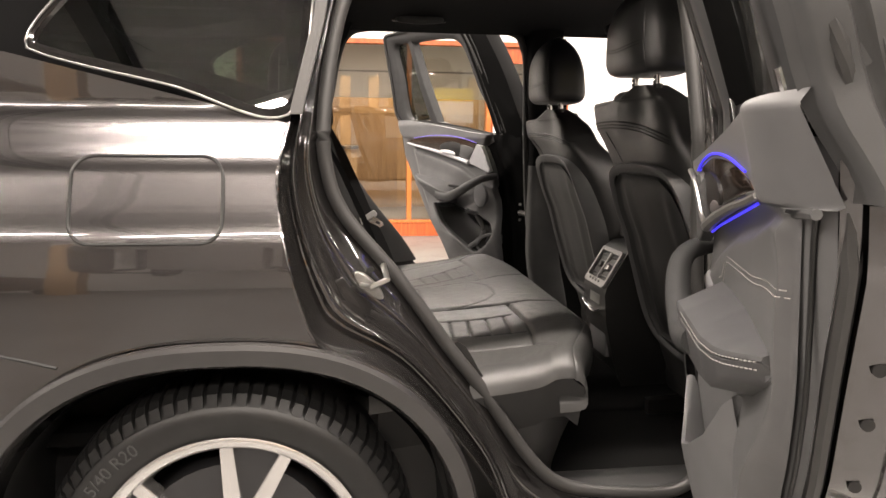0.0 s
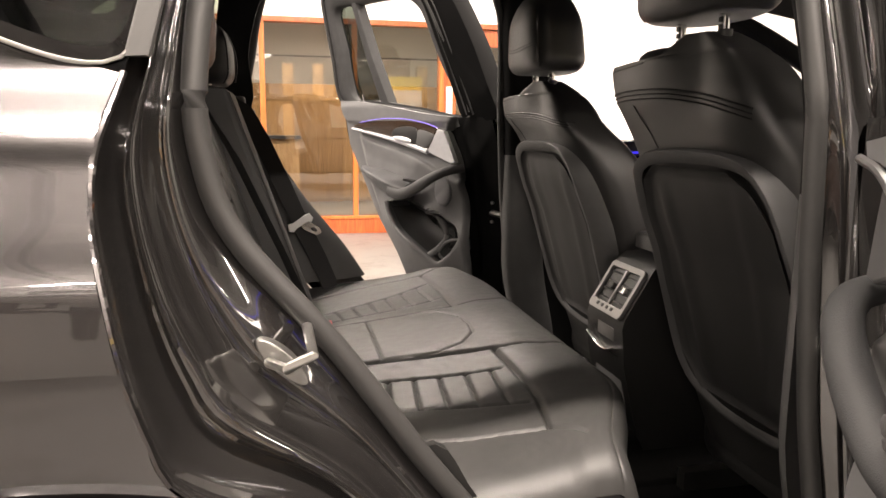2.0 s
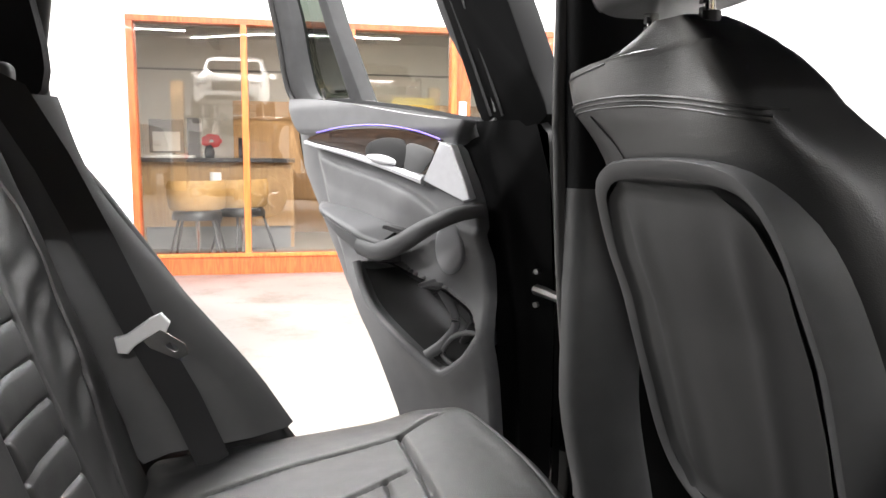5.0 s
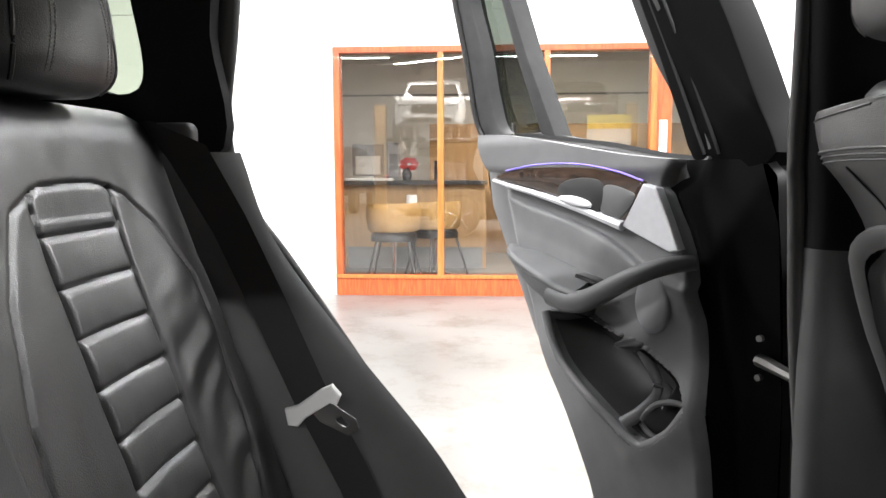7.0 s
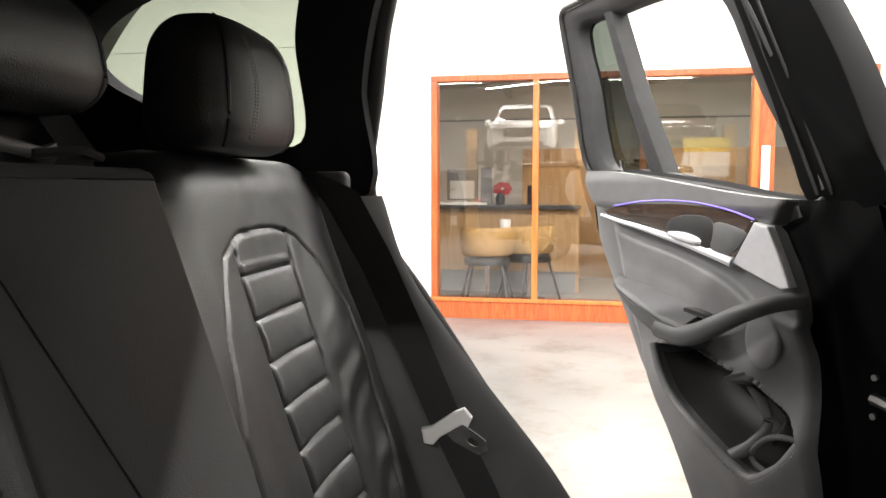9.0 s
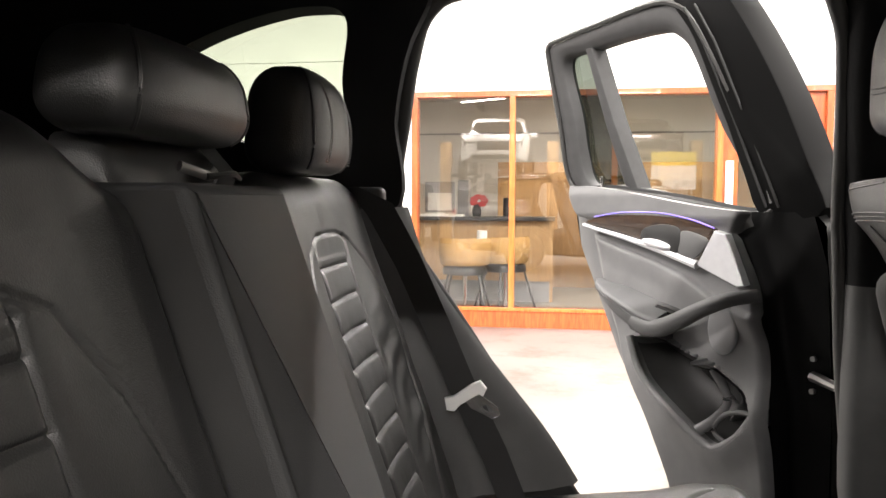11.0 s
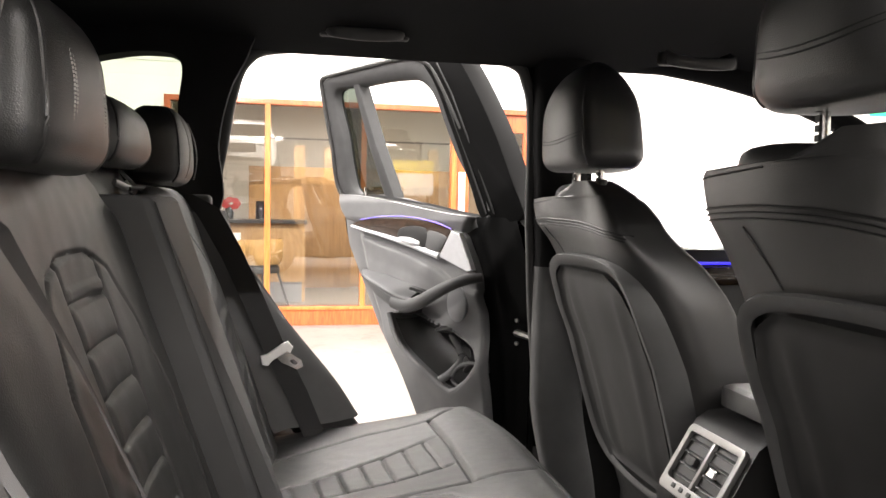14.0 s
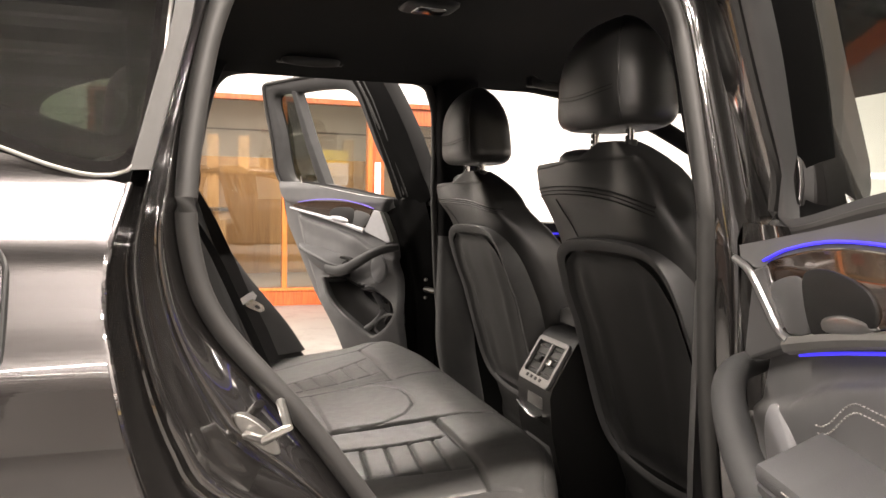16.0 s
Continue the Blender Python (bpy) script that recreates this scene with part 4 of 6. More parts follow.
def backrest(z0, z1, s0, s1, seat, ds=0.0, fall=0.03):
    """One seat back between the heights z0, z1 and the distances s0, s1 (s1 the outer)."""
    rows = []
    for j in range(250):
        row = []
        for i in range(160):
            s = s0 + (s1 - s0) * i / 159
            z_top = z1 - fall * step(s0 + 0.10, s0, s) - 0.012 * step(s1 - 0.06, s1, s)
            z = z0 + (z_top - z0) * j / 249
            d = 0.0
            e = min((s - s0) * 3.0, s1 - s, (z_top - z) * 1.0)
            d -= 0.035 * (1 - math.sqrt(max(0.0, 1 - (1 - min(1, e / 0.045)) ** 2)))
            if seat:
                sc = 0.362
                s = s - ds
                hollow = 0.010 * math.exp(-((s - sc) / 0.10) ** 2) * step(1.24, 1.12, z)
                d -= hollow
                d += 0.009 * math.exp(-((s - 0.545) / 0.055) ** 2) * step(1.22, 1.02, z)
                out = [(0.301, 1.165), (0.306, 1.180), (0.325, 1.186), (0.38, 1.188), (0.42, 1.187), (0.444, 1.182)]
                bol = [(0.444, 1.182), (0.475, 1.172), (0.510, 1.140), (0.548, 1.075), (0.552, 1.00), (0.545, 0.90), (0.52, 0.80), (0.49, 0.66)]
                inn = [(0.306, 1.180), (0.270, 1.165), (0.225, 1.095), (0.192, 1.0), (0.184, 0.90), (0.20, 0.66)]
                d += groove(line_dist(s, z, out), 0.003, 0.004) + groove(line_dist(s, z, bol), 0.003, 0.004) + groove(line_dist(s, z, inn), 0.003, 0.003)
                i0, i1 = [(0.301, 1.165), (0.299, 1.12), (0.298, 0.66)], [(0.444, 1.182), (0.437, 1.12), (0.435, 0.66)]
                d += groove(line_dist(s, z, i0), 0.003, 0.004) + groove(line_dist(s, z, i1), 0.003, 0.004)
                if 0.299 < s < 0.436 and z < 1.155:
                    for k in range(11):
                        d += groove(abs(z - 1.140 + 0.0475 * k - (s - 0.36) * 0.01), 0.0026, 0.0035)
                    d += 0.0026 * abs(math.sin((1.140 - z + (s - 0.36) * 0.01) / 0.0475 * math.pi)) ** 0.6 * step(0.299, 0.309, s) * step(0.436, 0.426, s)
                fold = step(0.445, 0.47, s) * step(0.56, 0.52, s) * step(0.72, 0.80, z) * step(1.12, 1.04, z)
                d += 0.0024 * fold * noise.noise(Vector((s * 14 + z * 8, z * 34 - s * 20, 7))) * (1 + noise.noise(Vector((s * 5, z * 6, 2))))
                d += 0.004 * noise.noise(Vector((s * 9, z * 9, 1))) * step(0.45, 0.5, s) + 0.0012 * noise.noise(Vector((s * 30, z * 22, 4)))
                s = s + ds
            row.append((s, d, z))
        rows.append(row)
    return rows


for e in (-1, 1):
    rws = [[Vector((back_x(z) + d, CY + e * s, z)) for s, d, z in r] for r in backrest(0.64, 1.275 if e > 0 else 1.304, 0.150 if e > 0 else 0.104, 0.64, True, 0.014 if e > 0 else -0.030, 0.03 if e > 0 else 0.055)]
    top = [v + Vector((-0.06, 0, -0.005)) for v in rws[-1]]
    part("backrest", grid(rws + [top, [v + Vector((-0.05, 0, -0.3)) for v in top]]), M["leather"], bench, "black leather seat back with a ribbed centre insert")
    part("backrest_side", grid([[Vector((back_x(z) - 0.030 - 0.02 * j, CY + e * (0.64 - 0.004 * j), z)) for z in np.linspace(0.64, 1.25, 14)] for j in range(6)]), M["leather"], bench)
    # the pad beside the belt
    part("seat_shoulder", pillow(curve([(0.60, 1.265), (0.655, 1.235), (0.665, 1.10), (0.655, 0.90), (0.62, 0.70), (0.60, 0.90), (0.59, 1.1)], 40, True), lambda u, v, w: Vector((back_x(v) - 0.045 + w, CY + e * u, v)), -0.02, 0.018, 3, 7), M["leather"], bench)

# centre back with its fold-down armrest
arm = slab(rounded(-0.112, 0.112, 0.66, 1.252, 0.008, 4), lambda u, v, w: Vector((back_x(v) + w, CY + 0.012 + u, v)), -0.08, 0.050, 0.010)
rest = part("centre_armrest", arm, M["armleather"], bench, "black leather fold-down armrest, folded up")
for e in (-1, 1):
    part("side_panel", grid([[Vector((back_x(z) + d, CY + 0.012 + e * 0.1135, z)) for z in np.linspace(0.66, 1.245, 6)] for d in (-0.08, 0.0, 0.036)]), M["pocket"], rest, "black armrest flank")
part("seam", tube([(back_x(z) + 0.0505, CY + 0.012 - 0.104, z) for z in np.linspace(0.70, 1.243, 12)], 0.0012, 5), M["plastic"], rest)
part("armrest_pull", tube([(back_x(1.255) - 0.01, CY + 0.06, 1.262), (back_x(1.26) + 0.004, CY + 0.10, 1.266), (back_x(1.255) - 0.01, CY + 0.14, 1.262)], 0.004, 6), M["plastic"], bench)
cb = slab(rounded(-0.105, 0.150, 1.20, 1.300, 0.03, 5), lambda u, v, w: Vector((back_x(v) + w - 0.03, CY + 0.02 + u, v)), -0.05, 0.0, 0.015)
part("centre_back", cb, M["leather"], bench)
part("belt_guide", tube([(back_x(1.27) - 0.02, CY + 0.03, 1.272), (back_x(1.27) - 0.005, CY + 0.07, 1.262), (back_x(1.27) - 0.02, CY + 0.115, 1.272)], 0.0042, 8, flat=1.4), M["vent_silver"], bench, "pale belt guide loop")
part("centre_belt", grid([[Vector((back_x(z) + d, CY + s + f, z)) for f in (0.0, 0.045)] for s, d, z in ((0.115, -0.06, 1.33), (0.105, -0.03, 1.30), (0.09, -0.005, 1.265), (0.09, -0.03, 1.24))]), M["belt"], bench)


def block_headrest(xc, s, z0, z1, hw, depth, parent, seam, arch=0.015, taper=0.10, lean_=0.0, p=4.2, crown=0.052):
    """A boxy padded head restraint with piping down the two corners on its seam side (1 front, -1 back)."""
    rs, pipes = [], ([], [])
    H = z1 - z0
    for i in range(27):
        f = 0.5 - 0.5 * math.cos(math.pi * i / 26)
        e = min(f * H / 0.034, (1 - f) * H / crown, 1.0)
        r = (0.034 if f < 0.5 else crown * 0.75) * (1 - math.sqrt(max(0.0, 1 - (1 - e) ** 2)))
        wd, dp = hw * (1 - taper * f) - r, depth * (1 - 0.22 * f) - r * 0.9
        at = lambda u, v: Vector((xc + lean_ * (f - 0.5) + u, CY + s + v, z0 + H * f + arch * f * (1 - (v / hw) ** 2) - 0.006 * (1 - f) * (1 - (v / hw) ** 2)))
        ring_ = []
        for u, v in sup(dp, wd, p, 72):
            belly = 0.010 * (1 - (v / hw) ** 2) * math.sin(math.pi * f)
            ring_.append(at(u + math.copysign(belly, u) * min(1, abs(u) / dp * 1.2), v))
        rs.append(ring_)
        if 3 <= i <= 24:
            for q, e2 in enumerate((-1, 1)):
                pipes[q].append(at(seam * (dp * (1 - 0.84 ** p) ** (1 / p) + 0.004 * math.sin(math.pi * f)), e2 * wd * 0.84))
    h = part("headrest", rings(rs), M["leather"], parent)
    for q in pipes:
        part("piping", tube(q, 0.0024, 6), M["leather"], h)
    return h


def dashes(pts, r, gap=0.42):
    """A row of single stitches along a line."""
    out = []
    for a, b in zip(pts, pts[1:]):
        a, b = Vector(a), Vector(b)
        out.append(tube([a, a + (b - a) * (1 - gap)], r, 4))
    return join(*out)


def sup(a, b, p, n):
    out = []
    for i in range(n):
        t = 2 * math.pi * i / n
        c, s = math.cos(t), math.sin(t)
        out.append((a * math.copysign(abs(c) ** (2 / p), c), b * math.copysign(abs(s) ** (2 / p), s)))
    return out


for e in (-1, 1):
    hs = 0.385 if e > 0 else -0.412
    xh = -0.428 if e < 0 else -0.440
    h = block_headrest(xh, hs, 1.272 if e < 0 else 1.280, 1.418, 0.120 if e < 0 else 0.106, 0.062 if e < 0 else 0.056, bench, 1, p=5.0, crown=0.042, arch=0.010)
    for q in (-0.052, -0.045, 0.045, 0.052):
        part("stitching", dashes([(xh + 0.070 - 0.012 * f * f - 0.012 * (f + 1) / 2, CY + hs + q * (1 - 0.08 * f), 1.348 + 0.058 * f) for f in np.linspace(-1, 1, 32)], 0.0010), M["thread"], h, "pale grey stitching")
block_headrest(-0.458, 0.012, 1.298, 1.385, 0.136, 0.055, bench, 1, arch=0.006, p=5.0, crown=0.03)


def strap(pts, width, thick=0.0016):
    """Belt webbing along points, each with the direction of its width."""
    return grid([[Vector(p) + Vector(d).normalized() * f for f in (-width / 2, width / 2)] for p, d in pts])


for e in (-1, 1):
    P = side(e)
    wd = [(0.5, -0.6, 0), (0.6, 0.2, 0.3)] + [(0.75, 0, 0.45)] * 5 if e > 0 else [(-0.10, 0.95, 0.0)] * 2 + [(-0.22, 0.93, -0.14)] * 5
    belt = part("seat_belt", strap(list(zip([P(-0.42, 0.595, 1.262), P(-0.372, 0.612, 1.222), P(-0.322, 0.616, 1.13), P(-0.268, 0.618, 1.01), P(-0.222, 0.622, 0.90), P(-0.165, 0.63, 0.78), P(-0.125, 0.63, 0.68)], wd)), 0.050), M["belt"], car, "black seat belt hanging beside the seat back")
    if e < 0:
        continue
    lp = part("latch_bar", slab([(-0.254, 0.884), (-0.250, 0.862), (-0.236, 0.860), (-0.226, 0.872), (-0.192, 0.893), (-0.184, 0.890), (-0.178, 0.904), (-0.190, 0.918), (-0.204, 0.912), (-0.238, 0.888)], lambda u, v, w: P(u, 0.618 - w, v), 0, 0.010, 0.003), M["whiteplastic"], belt, "pale belt tongue bar", smooth=False)
    part("latch_tongue", ring_plate([(-0.216, 0.880), (-0.192, 0.895), (-0.158, 0.872), (-0.154, 0.858), (-0.168, 0.850), (-0.206, 0.868)], [(-0.186, 0.872), (-0.178, 0.876), (-0.168, 0.868), (-0.167, 0.864), (-0.172, 0.861), (-0.182, 0.866)], lambda u, v, w: P(u, 0.612 - w, v), 0, 0.003), M["chrome"], belt, "bright metal belt tongue", smooth=False)
    part("belt_outlet", pillow(rounded(-0.425, -0.365, 1.222, 1.262, 0.012), lambda u, v, w: P(u, 0.63 - w, v), 0, 0.02), M["sidetrim"], belt)
for s, a in ((0.13, 12), (-0.12, -8)):
    bk = part("belt_buckle", pillow(rounded(-0.028, 0.028, -0.012, 0.012, 0.005), lambda u, v, w: Vector((-0.16 + w, CY + s + u, 0.695 + v)), -0.06, 0.0, 8), M["plastic"], bench)
    part("release_button", slab(rounded(-0.022, 0.022, -0.009, 0.008, 0.004), lambda u, v, w: Vector((-0.160 + w, CY + s + u, 0.697 + v)), -0.004, 0.005, 0.002), M["red"], bk, "red buckle release button")


# ---------------------------------------------------------------- front seats
def seat_x(z):
    """Rear face of a front seat's back, from the floor up."""
    return float(np.interp(z, [0.50, 0.70, 0.83, 0.93, 1.0, 1.05, 1.10, 1.13, 1.17, 1.20, 1.23, 1.26, 1.31, 1.36], [0.655, 0.592, 0.556, 0.528, 0.500, 0.484, 0.468, 0.459, 0.444, 0.428, 0.414, 0.407, 0.402, 0.400]))


def front_seat(sc, dx, wide, tall, low, high):
    """A front seat seen from behind; sc: its middle, out from the centre line to the left."""
    def outline(z):
        lft = np.interp(z, [0.50, 0.70, 1.20, 1.285, 1.297, 1.301, 1.304, 1.306, 1.32, 1.338], [0.235, 0.250 + wide, 0.252 + wide, 0.252 + wide, 0.246 + wide, 0.232 + wide, 0.16, 0.075, 0.035, 0.00])
        rgt = np.interp(z, [0.50, 0.70, 0.95, 1.06, 1.14, 1.20, 1.26, 1.30, 1.325, 1.338], [-0.235, -0.255, -0.262, -0.255, -0.230, -0.198, -0.155, -0.115, -0.085, -0.06])
        th = np.interp(z, [0.50, 0.70, 1.10, 1.25, 1.29, 1.338], [0.085, 0.095, 0.085, 0.068, 0.060, 0.030])
        return lft, rgt, th, (lft - rgt) / 2, (lft + rgt) / 2

    rs = []
    heights = list(np.linspace(0.50, 1.20, 24)) + [1.225, 1.25, 1.27, 1.285, 1.293, 1.299, 1.303, 1.306, 1.312, 1.320, 1.328, 1.334, 1.338]
    for z in heights:
        rise = tall * step(1.12, 1.29, z)
        xr = seat_x(z) + dx
        lft, rgt, th, hw, mid = outline(z)
        ring_ = []
        for u, v in sup(th, hw, 5.0, 80):
            q = v + mid
            side_push = (0.045 if q < 0 else 0.012) * min(1, abs(q) / 0.26) ** 3 * step(0.55, 0.8, z) * step(1.25, 1.05, z)
            back = 0.032 * step(0.06, -0.05, q) * step(1.16, 1.28, z)
            wing = 0.10 * (u + th) * step(1.22, 1.30, z) * step(0.10, 0.24, q)
            crease = 0.004 * math.exp(-((z - 1.205 + 0.35 * max(0, -q) ** 1.3) / 0.006) ** 2) * (1 if u < 0 else 0)
            ring_.append(Vector((xr + th + u + side_push + back + crease, CY + sc + q, z + rise + wing)))
        rs.append(ring_)
    seat = part("front_seat", rings(rs), M["leather"], car, "black leather front seat with a moulded back shell")
    B = lambda u, v, w: Vector((seat_x(v) + dx - w, CY + sc + u, v))
    shell = curve([(-0.215, 0.66), (-0.235, 0.85), (-0.230, 1.02), (-0.19, 1.11), (-0.10, 1.142), (0.10, 1.142), (0.20, 1.120), (0.238, 1.06), (0.238, 0.85), (0.215, 0.66), (0.10, 0.60), (-0.10, 0.60)], 72, True)
    part("back_shell", grid([[B(u, v, w) for u, v in o] for o, w in ((shell, -0.05), (shell, 0.010), (inset(shell, 0.004), 0.016), (inset(shell, 0.014), 0.017), (inset(shell, 0.026), 0.009))], close_u=True), M["sidetrim"], seat, "dark grey moulded seat back shell")
    rows_ = []
    for j in range(41):
        v = 0.635 + 0.475 * j / 40
        hwl = float(np.interp(v, [0.635, 0.70, 0.85, 1.02, 1.08, 1.11], [0.150, 0.195, 0.208, 0.203, 0.165, 0.105]))
        hwr = float(np.interp(v, [0.635, 0.70, 0.85, 1.02, 1.08, 1.11], [0.150, 0.195, 0.212, 0.212, 0.195, 0.14]))
        row = []
        for i in range(41):
            u = -hwl + (hwl + hwr) * i / 40
            edge = min(u + hwl, hwr - u, 1.112 - v, v - 0.63)
            fold = 0.007 * math.exp(-((u - 0.135 + 0.05 * (1.1 - v)) / 0.022) ** 2) + 0.005 * math.exp(-((u + 0.125 - 0.06 * (1.1 - v)) / 0.02) ** 2)
            row.append(B(u, v, 0.012 - 0.010 * step(0.0, 0.012, edge) + (fold + 0.006 * math.exp(-((u - 0.0) / 0.1) ** 2)) * step(0.01, 0.07, edge) + 0.0015 * noise.noise(Vector((u * 16, v * 9, sc * 5)))))
        rows_.append(row)
    part("map_pocket", grid(rows_), M["pocket"], seat)
    def surf(q, z, out=0.0):
        """A point on the rear face of the leather, q from the seat's middle."""
        lft, rgt, th, hw, mid = outline(z)
        r = min(1.0, abs((q - mid) / hw))
        x = seat_x(z) + dx + th * (1 - (1 - r ** 5) ** 0.2) + (0.045 if q < 0 else 0.012) * min(1, abs(q) / 0.26) ** 3 * step(1.25, 1.05, z) + 0.032 * step(0.06, -0.05, q) * step(1.16, 1.28, z)
        return Vector((x - out, CY + sc + q, z + tall * step(1.12, 1.29, z)))

    for dz_ in (0.0, 0.008, 0.016):
        line = [(0.235 + wide - 0.47 * f, 1.244 - dz_ + 0.005 * math.sin(math.pi * min(1, f / 0.6)) - 0.13 * max(0.0, f - 0.5) ** 1.6) for f in np.linspace(0, 0.93, 36)]
        part("seam", tube([surf(q, z, 0.0006) for q, z in line], 0.0017 if dz_ else 0.0024, 6), M["plastic"], seat)
    part("seam", tube([surf(0.165 - 0.04 * f, 1.222 - 0.080 * f, 0.0004) for f in np.linspace(0, 1, 10)], 0.0014, 5), M["plastic"], seat)
    part("seam", tube([surf(0.235 + wide - 0.16 * f, 1.288 + 0.010 * f, 0.0006) for f in np.linspace(0, 1, 12)], 0.0014, 5), M["plastic"], seat)
    flap = curve([(0.262 + wide, 1.20), (0.266 + wide, 1.30), (0.252 + wide, 1.338), (0.19, 1.340), (0.10, 1.330), (0.02, 1.318), (-0.02, 1.20)], 40, True)
    part("side_wing", pillow(flap, lambda u, v, w: Vector((0.505 + dx - w, CY + sc + u, v + tall)), -0.05, 0.045, 4, 7), M["leather"], seat)
    part("cushion_base", slab(rounded(-0.25, 0.25, 0.44, 0.60, 0.05), lambda u, v, w: Vector((0.66 + dx - w * 1.0, CY + sc + u, v)), -0.5, 0.0, 0.04), M["leather"], seat)
    part("seat_rail", box(0.60 + dx, 1.15 + dx, CY + sc - 0.22, CY + sc - 0.19, 0.376, 0.42), M["steel"], seat, smooth=False)
    part("seat_rail", box(0.60 + dx, 1.15 + dx, CY + sc + 0.19, CY + sc + 0.22, 0.376, 0.42), M["steel"], seat, smooth=False)
    xh = 0.455 + dx
    h = block_headrest(xh, sc - 0.005, low, high, 0.150, 0.085, seat, -1, arch=0.020, taper=0.16, lean_=-0.012, p=3.2, crown=0.105)
    for q in (-0.068, 0.068):
        post = part("post", tube([(xh + 0.006, CY + sc + q, 1.25), (xh + 0.002, CY + sc + q, low + 0.04)], 0.0075, 10), M["chrome"], seat, "chrome headrest post")
        for k in range(4):
            zz = low - 0.040 + 0.012 * k
            part("notch", box(xh - 0.0065, xh - 0.0015, CY + sc + q - 0.004, CY + sc + q + 0.004, zz, zz + 0.008), M["plastic"], post, smooth=False)
        part("post_collar", tube([(xh + 0.005, CY + sc + q, 1.27 + tall), (xh + 0.005, CY + sc + q, 1.308 + tall if q > 0 else 1.340 + tall)], 0.012, 12), M["plastic"], seat)
    for dz_ in (0.0, 0.007):
        part("stitching", tube([(xh + 0.004 - 0.080 * (1 - abs(0.84 * f) ** 3.2) ** (1 / 3.2) - 0.0095 * (1 - 0.7 * f * f), CY + sc - 0.005 + 0.12 * f, low + 0.065 + dz_ - 0.014 * (1 - f * f)) for f in np.linspace(-0.9, 0.9, 20)], 0.0012, 5), M["plastic"], h)
    return seat


front_seat(0.375, 0.0, 0.012, -0.032, 1.332, 1.538)
front_seat(-0.430, 0.0, 0.030, 0.004, 1.372, 1.568)

# ---------------------------------------------------------------- centre console, rear face
KY = CY - 0.015
cons = part("centre_console", grid([[Vector((x, KY + s * w, z)) for s in (-1, -0.98, -0.9, -0.5, 0, 0.5, 0.9, 0.98, 1)] for x, z, w in ((0.70, 0.36, 0.11), (0.58, 0.37, 0.11), (0.53, 0.50, 0.108), (0.500, 0.63, 0.104), (0.493, 0.72, 0.100), (0.500, 0.745, 0.098), (0.566, 0.856, 0.096), (0.59, 0.872, 0.095), (0.80, 0.885, 0.095), (1.3, 0.89, 0.10))]), M["plastic"], car, "black centre console with rear air vents")
for e in (-1, 1):
    part("console_side", grid([[Vector((x, KY + e * w, z)) for x, w in ((0.493 + dx, wd), (1.35, 0.10))] for z, dx, wd in ((0.36, 0.087, 0.11), (0.50, 0.037, 0.108), (0.63, 0.007, 0.104), (0.72, 0.0, 0.100), (0.745, 0.007, 0.098), (0.856, 0.073, 0.096), (0.88, 0.16, 0.095))]), M["plastic"], cons)
part("armrest_lid", slab(rounded(0.60, 1.02, CY - 0.10, CY + 0.075, 0.03), lambda u, v, w: Vector((u, v, w)), 0.888, 0.925, 0.012), M["leather"], cons)
C0 = Vector((0.496, KY, 0.738))
CU = Vector((0.066, 0, 0.112)).normalized()
CN = Vector((-CU.z, 0, CU.x))
CP = lambda u, v, w: C0 + Vector((0, 1, 0)) * u + CU * v + CN * (w + 0.006)
vo = rounded(-0.086, 0.086, -0.002, 0.128, 0.012, 5)
vi = rounded(-0.074, 0.074, 0.022, 0.114, 0.006, 5)
vp = part("vent_panel", ring_plate(vo, vi, CP, -0.006, 0.004), M["vent_silver"], cons, "satin silver vent surround", bevel=0.0015)
part("vent_box", slab(rounded(-0.076, 0.076, 0.020, 0.116, 0.006), CP, -0.03, -0.02, 0.001), M["plastic"], vp)
part("divider", slab(rounded(-0.004, 0.004, 0.022, 0.114, 0.001, 1), CP, -0.02, 0.002, 0.001), M["vent_silver"], vp)
for e in (-1, 1):
    for k in range(4):
        v = 0.034 + 0.0225 * k
        part("vent_slat", tube([CP(e * 0.039 - 0.033, v, -0.006), CP(e * 0.039 + 0.033, v, -0.006)], 0.0055, 8, flat=0.45), M["plastic"], vp)
    part("vent_slider", slab(rounded(e * 0.033 - 0.012, e * 0.033 + 0.012, 0.058, 0.074, 0.003), CP, -0.01, 0.004, 0.002), M["chrome"] if e < 0 else M["plastic"], vp)
for u in (-0.035, -0.01, 0.015, 0.04):
    part("button_mark", slab(rounded(u - 0.006, u + 0.006, 0.008, 0.017, 0.002), CP, 0.003, 0.0055, 0.001), M["plastic"], vp)
LP = lambda u, v, w: Vector((0.497 + 0.05 * (0.72 - v) * (1 if v < 0.66 else 0) - w, KY + u, v))
pn = part("climate_display", slab(rounded(-0.080, 0.080, 0.645, 0.728, 0.010), LP, -0.01, 0.002, 0.002), M["gloss"], cons, "glossy black climate panel with a chrome edge")
part("chrome_edge", tube([LP(u, 0.652 + 0.02 * (u / 0.075) ** 2, 0.008) for u in np.linspace(-0.078, 0.078, 16)], 0.008, 10, flat=0.6), M["chrome"], pn)
part("display", slab(rounded(-0.055, 0.035, 0.680, 0.712, 0.003), LP, 0, 0.004, 0.001), M["vent_silver"], pn)
part("storage_tray", slab(rounded(-0.075, 0.075, 0.51, 0.61, 0.012), lambda u, v, w: LP(u, v, w) + Vector((0.0, 0, 0)), -0.03, -0.006, 0.004), M["trim"], cons)
tagp = part("seat_tag", box(0.745, 0.762, 1.975, 1.998, 0.472, 0.492), M["whiteplastic"], car, "small white tag under the front seat", smooth=False)

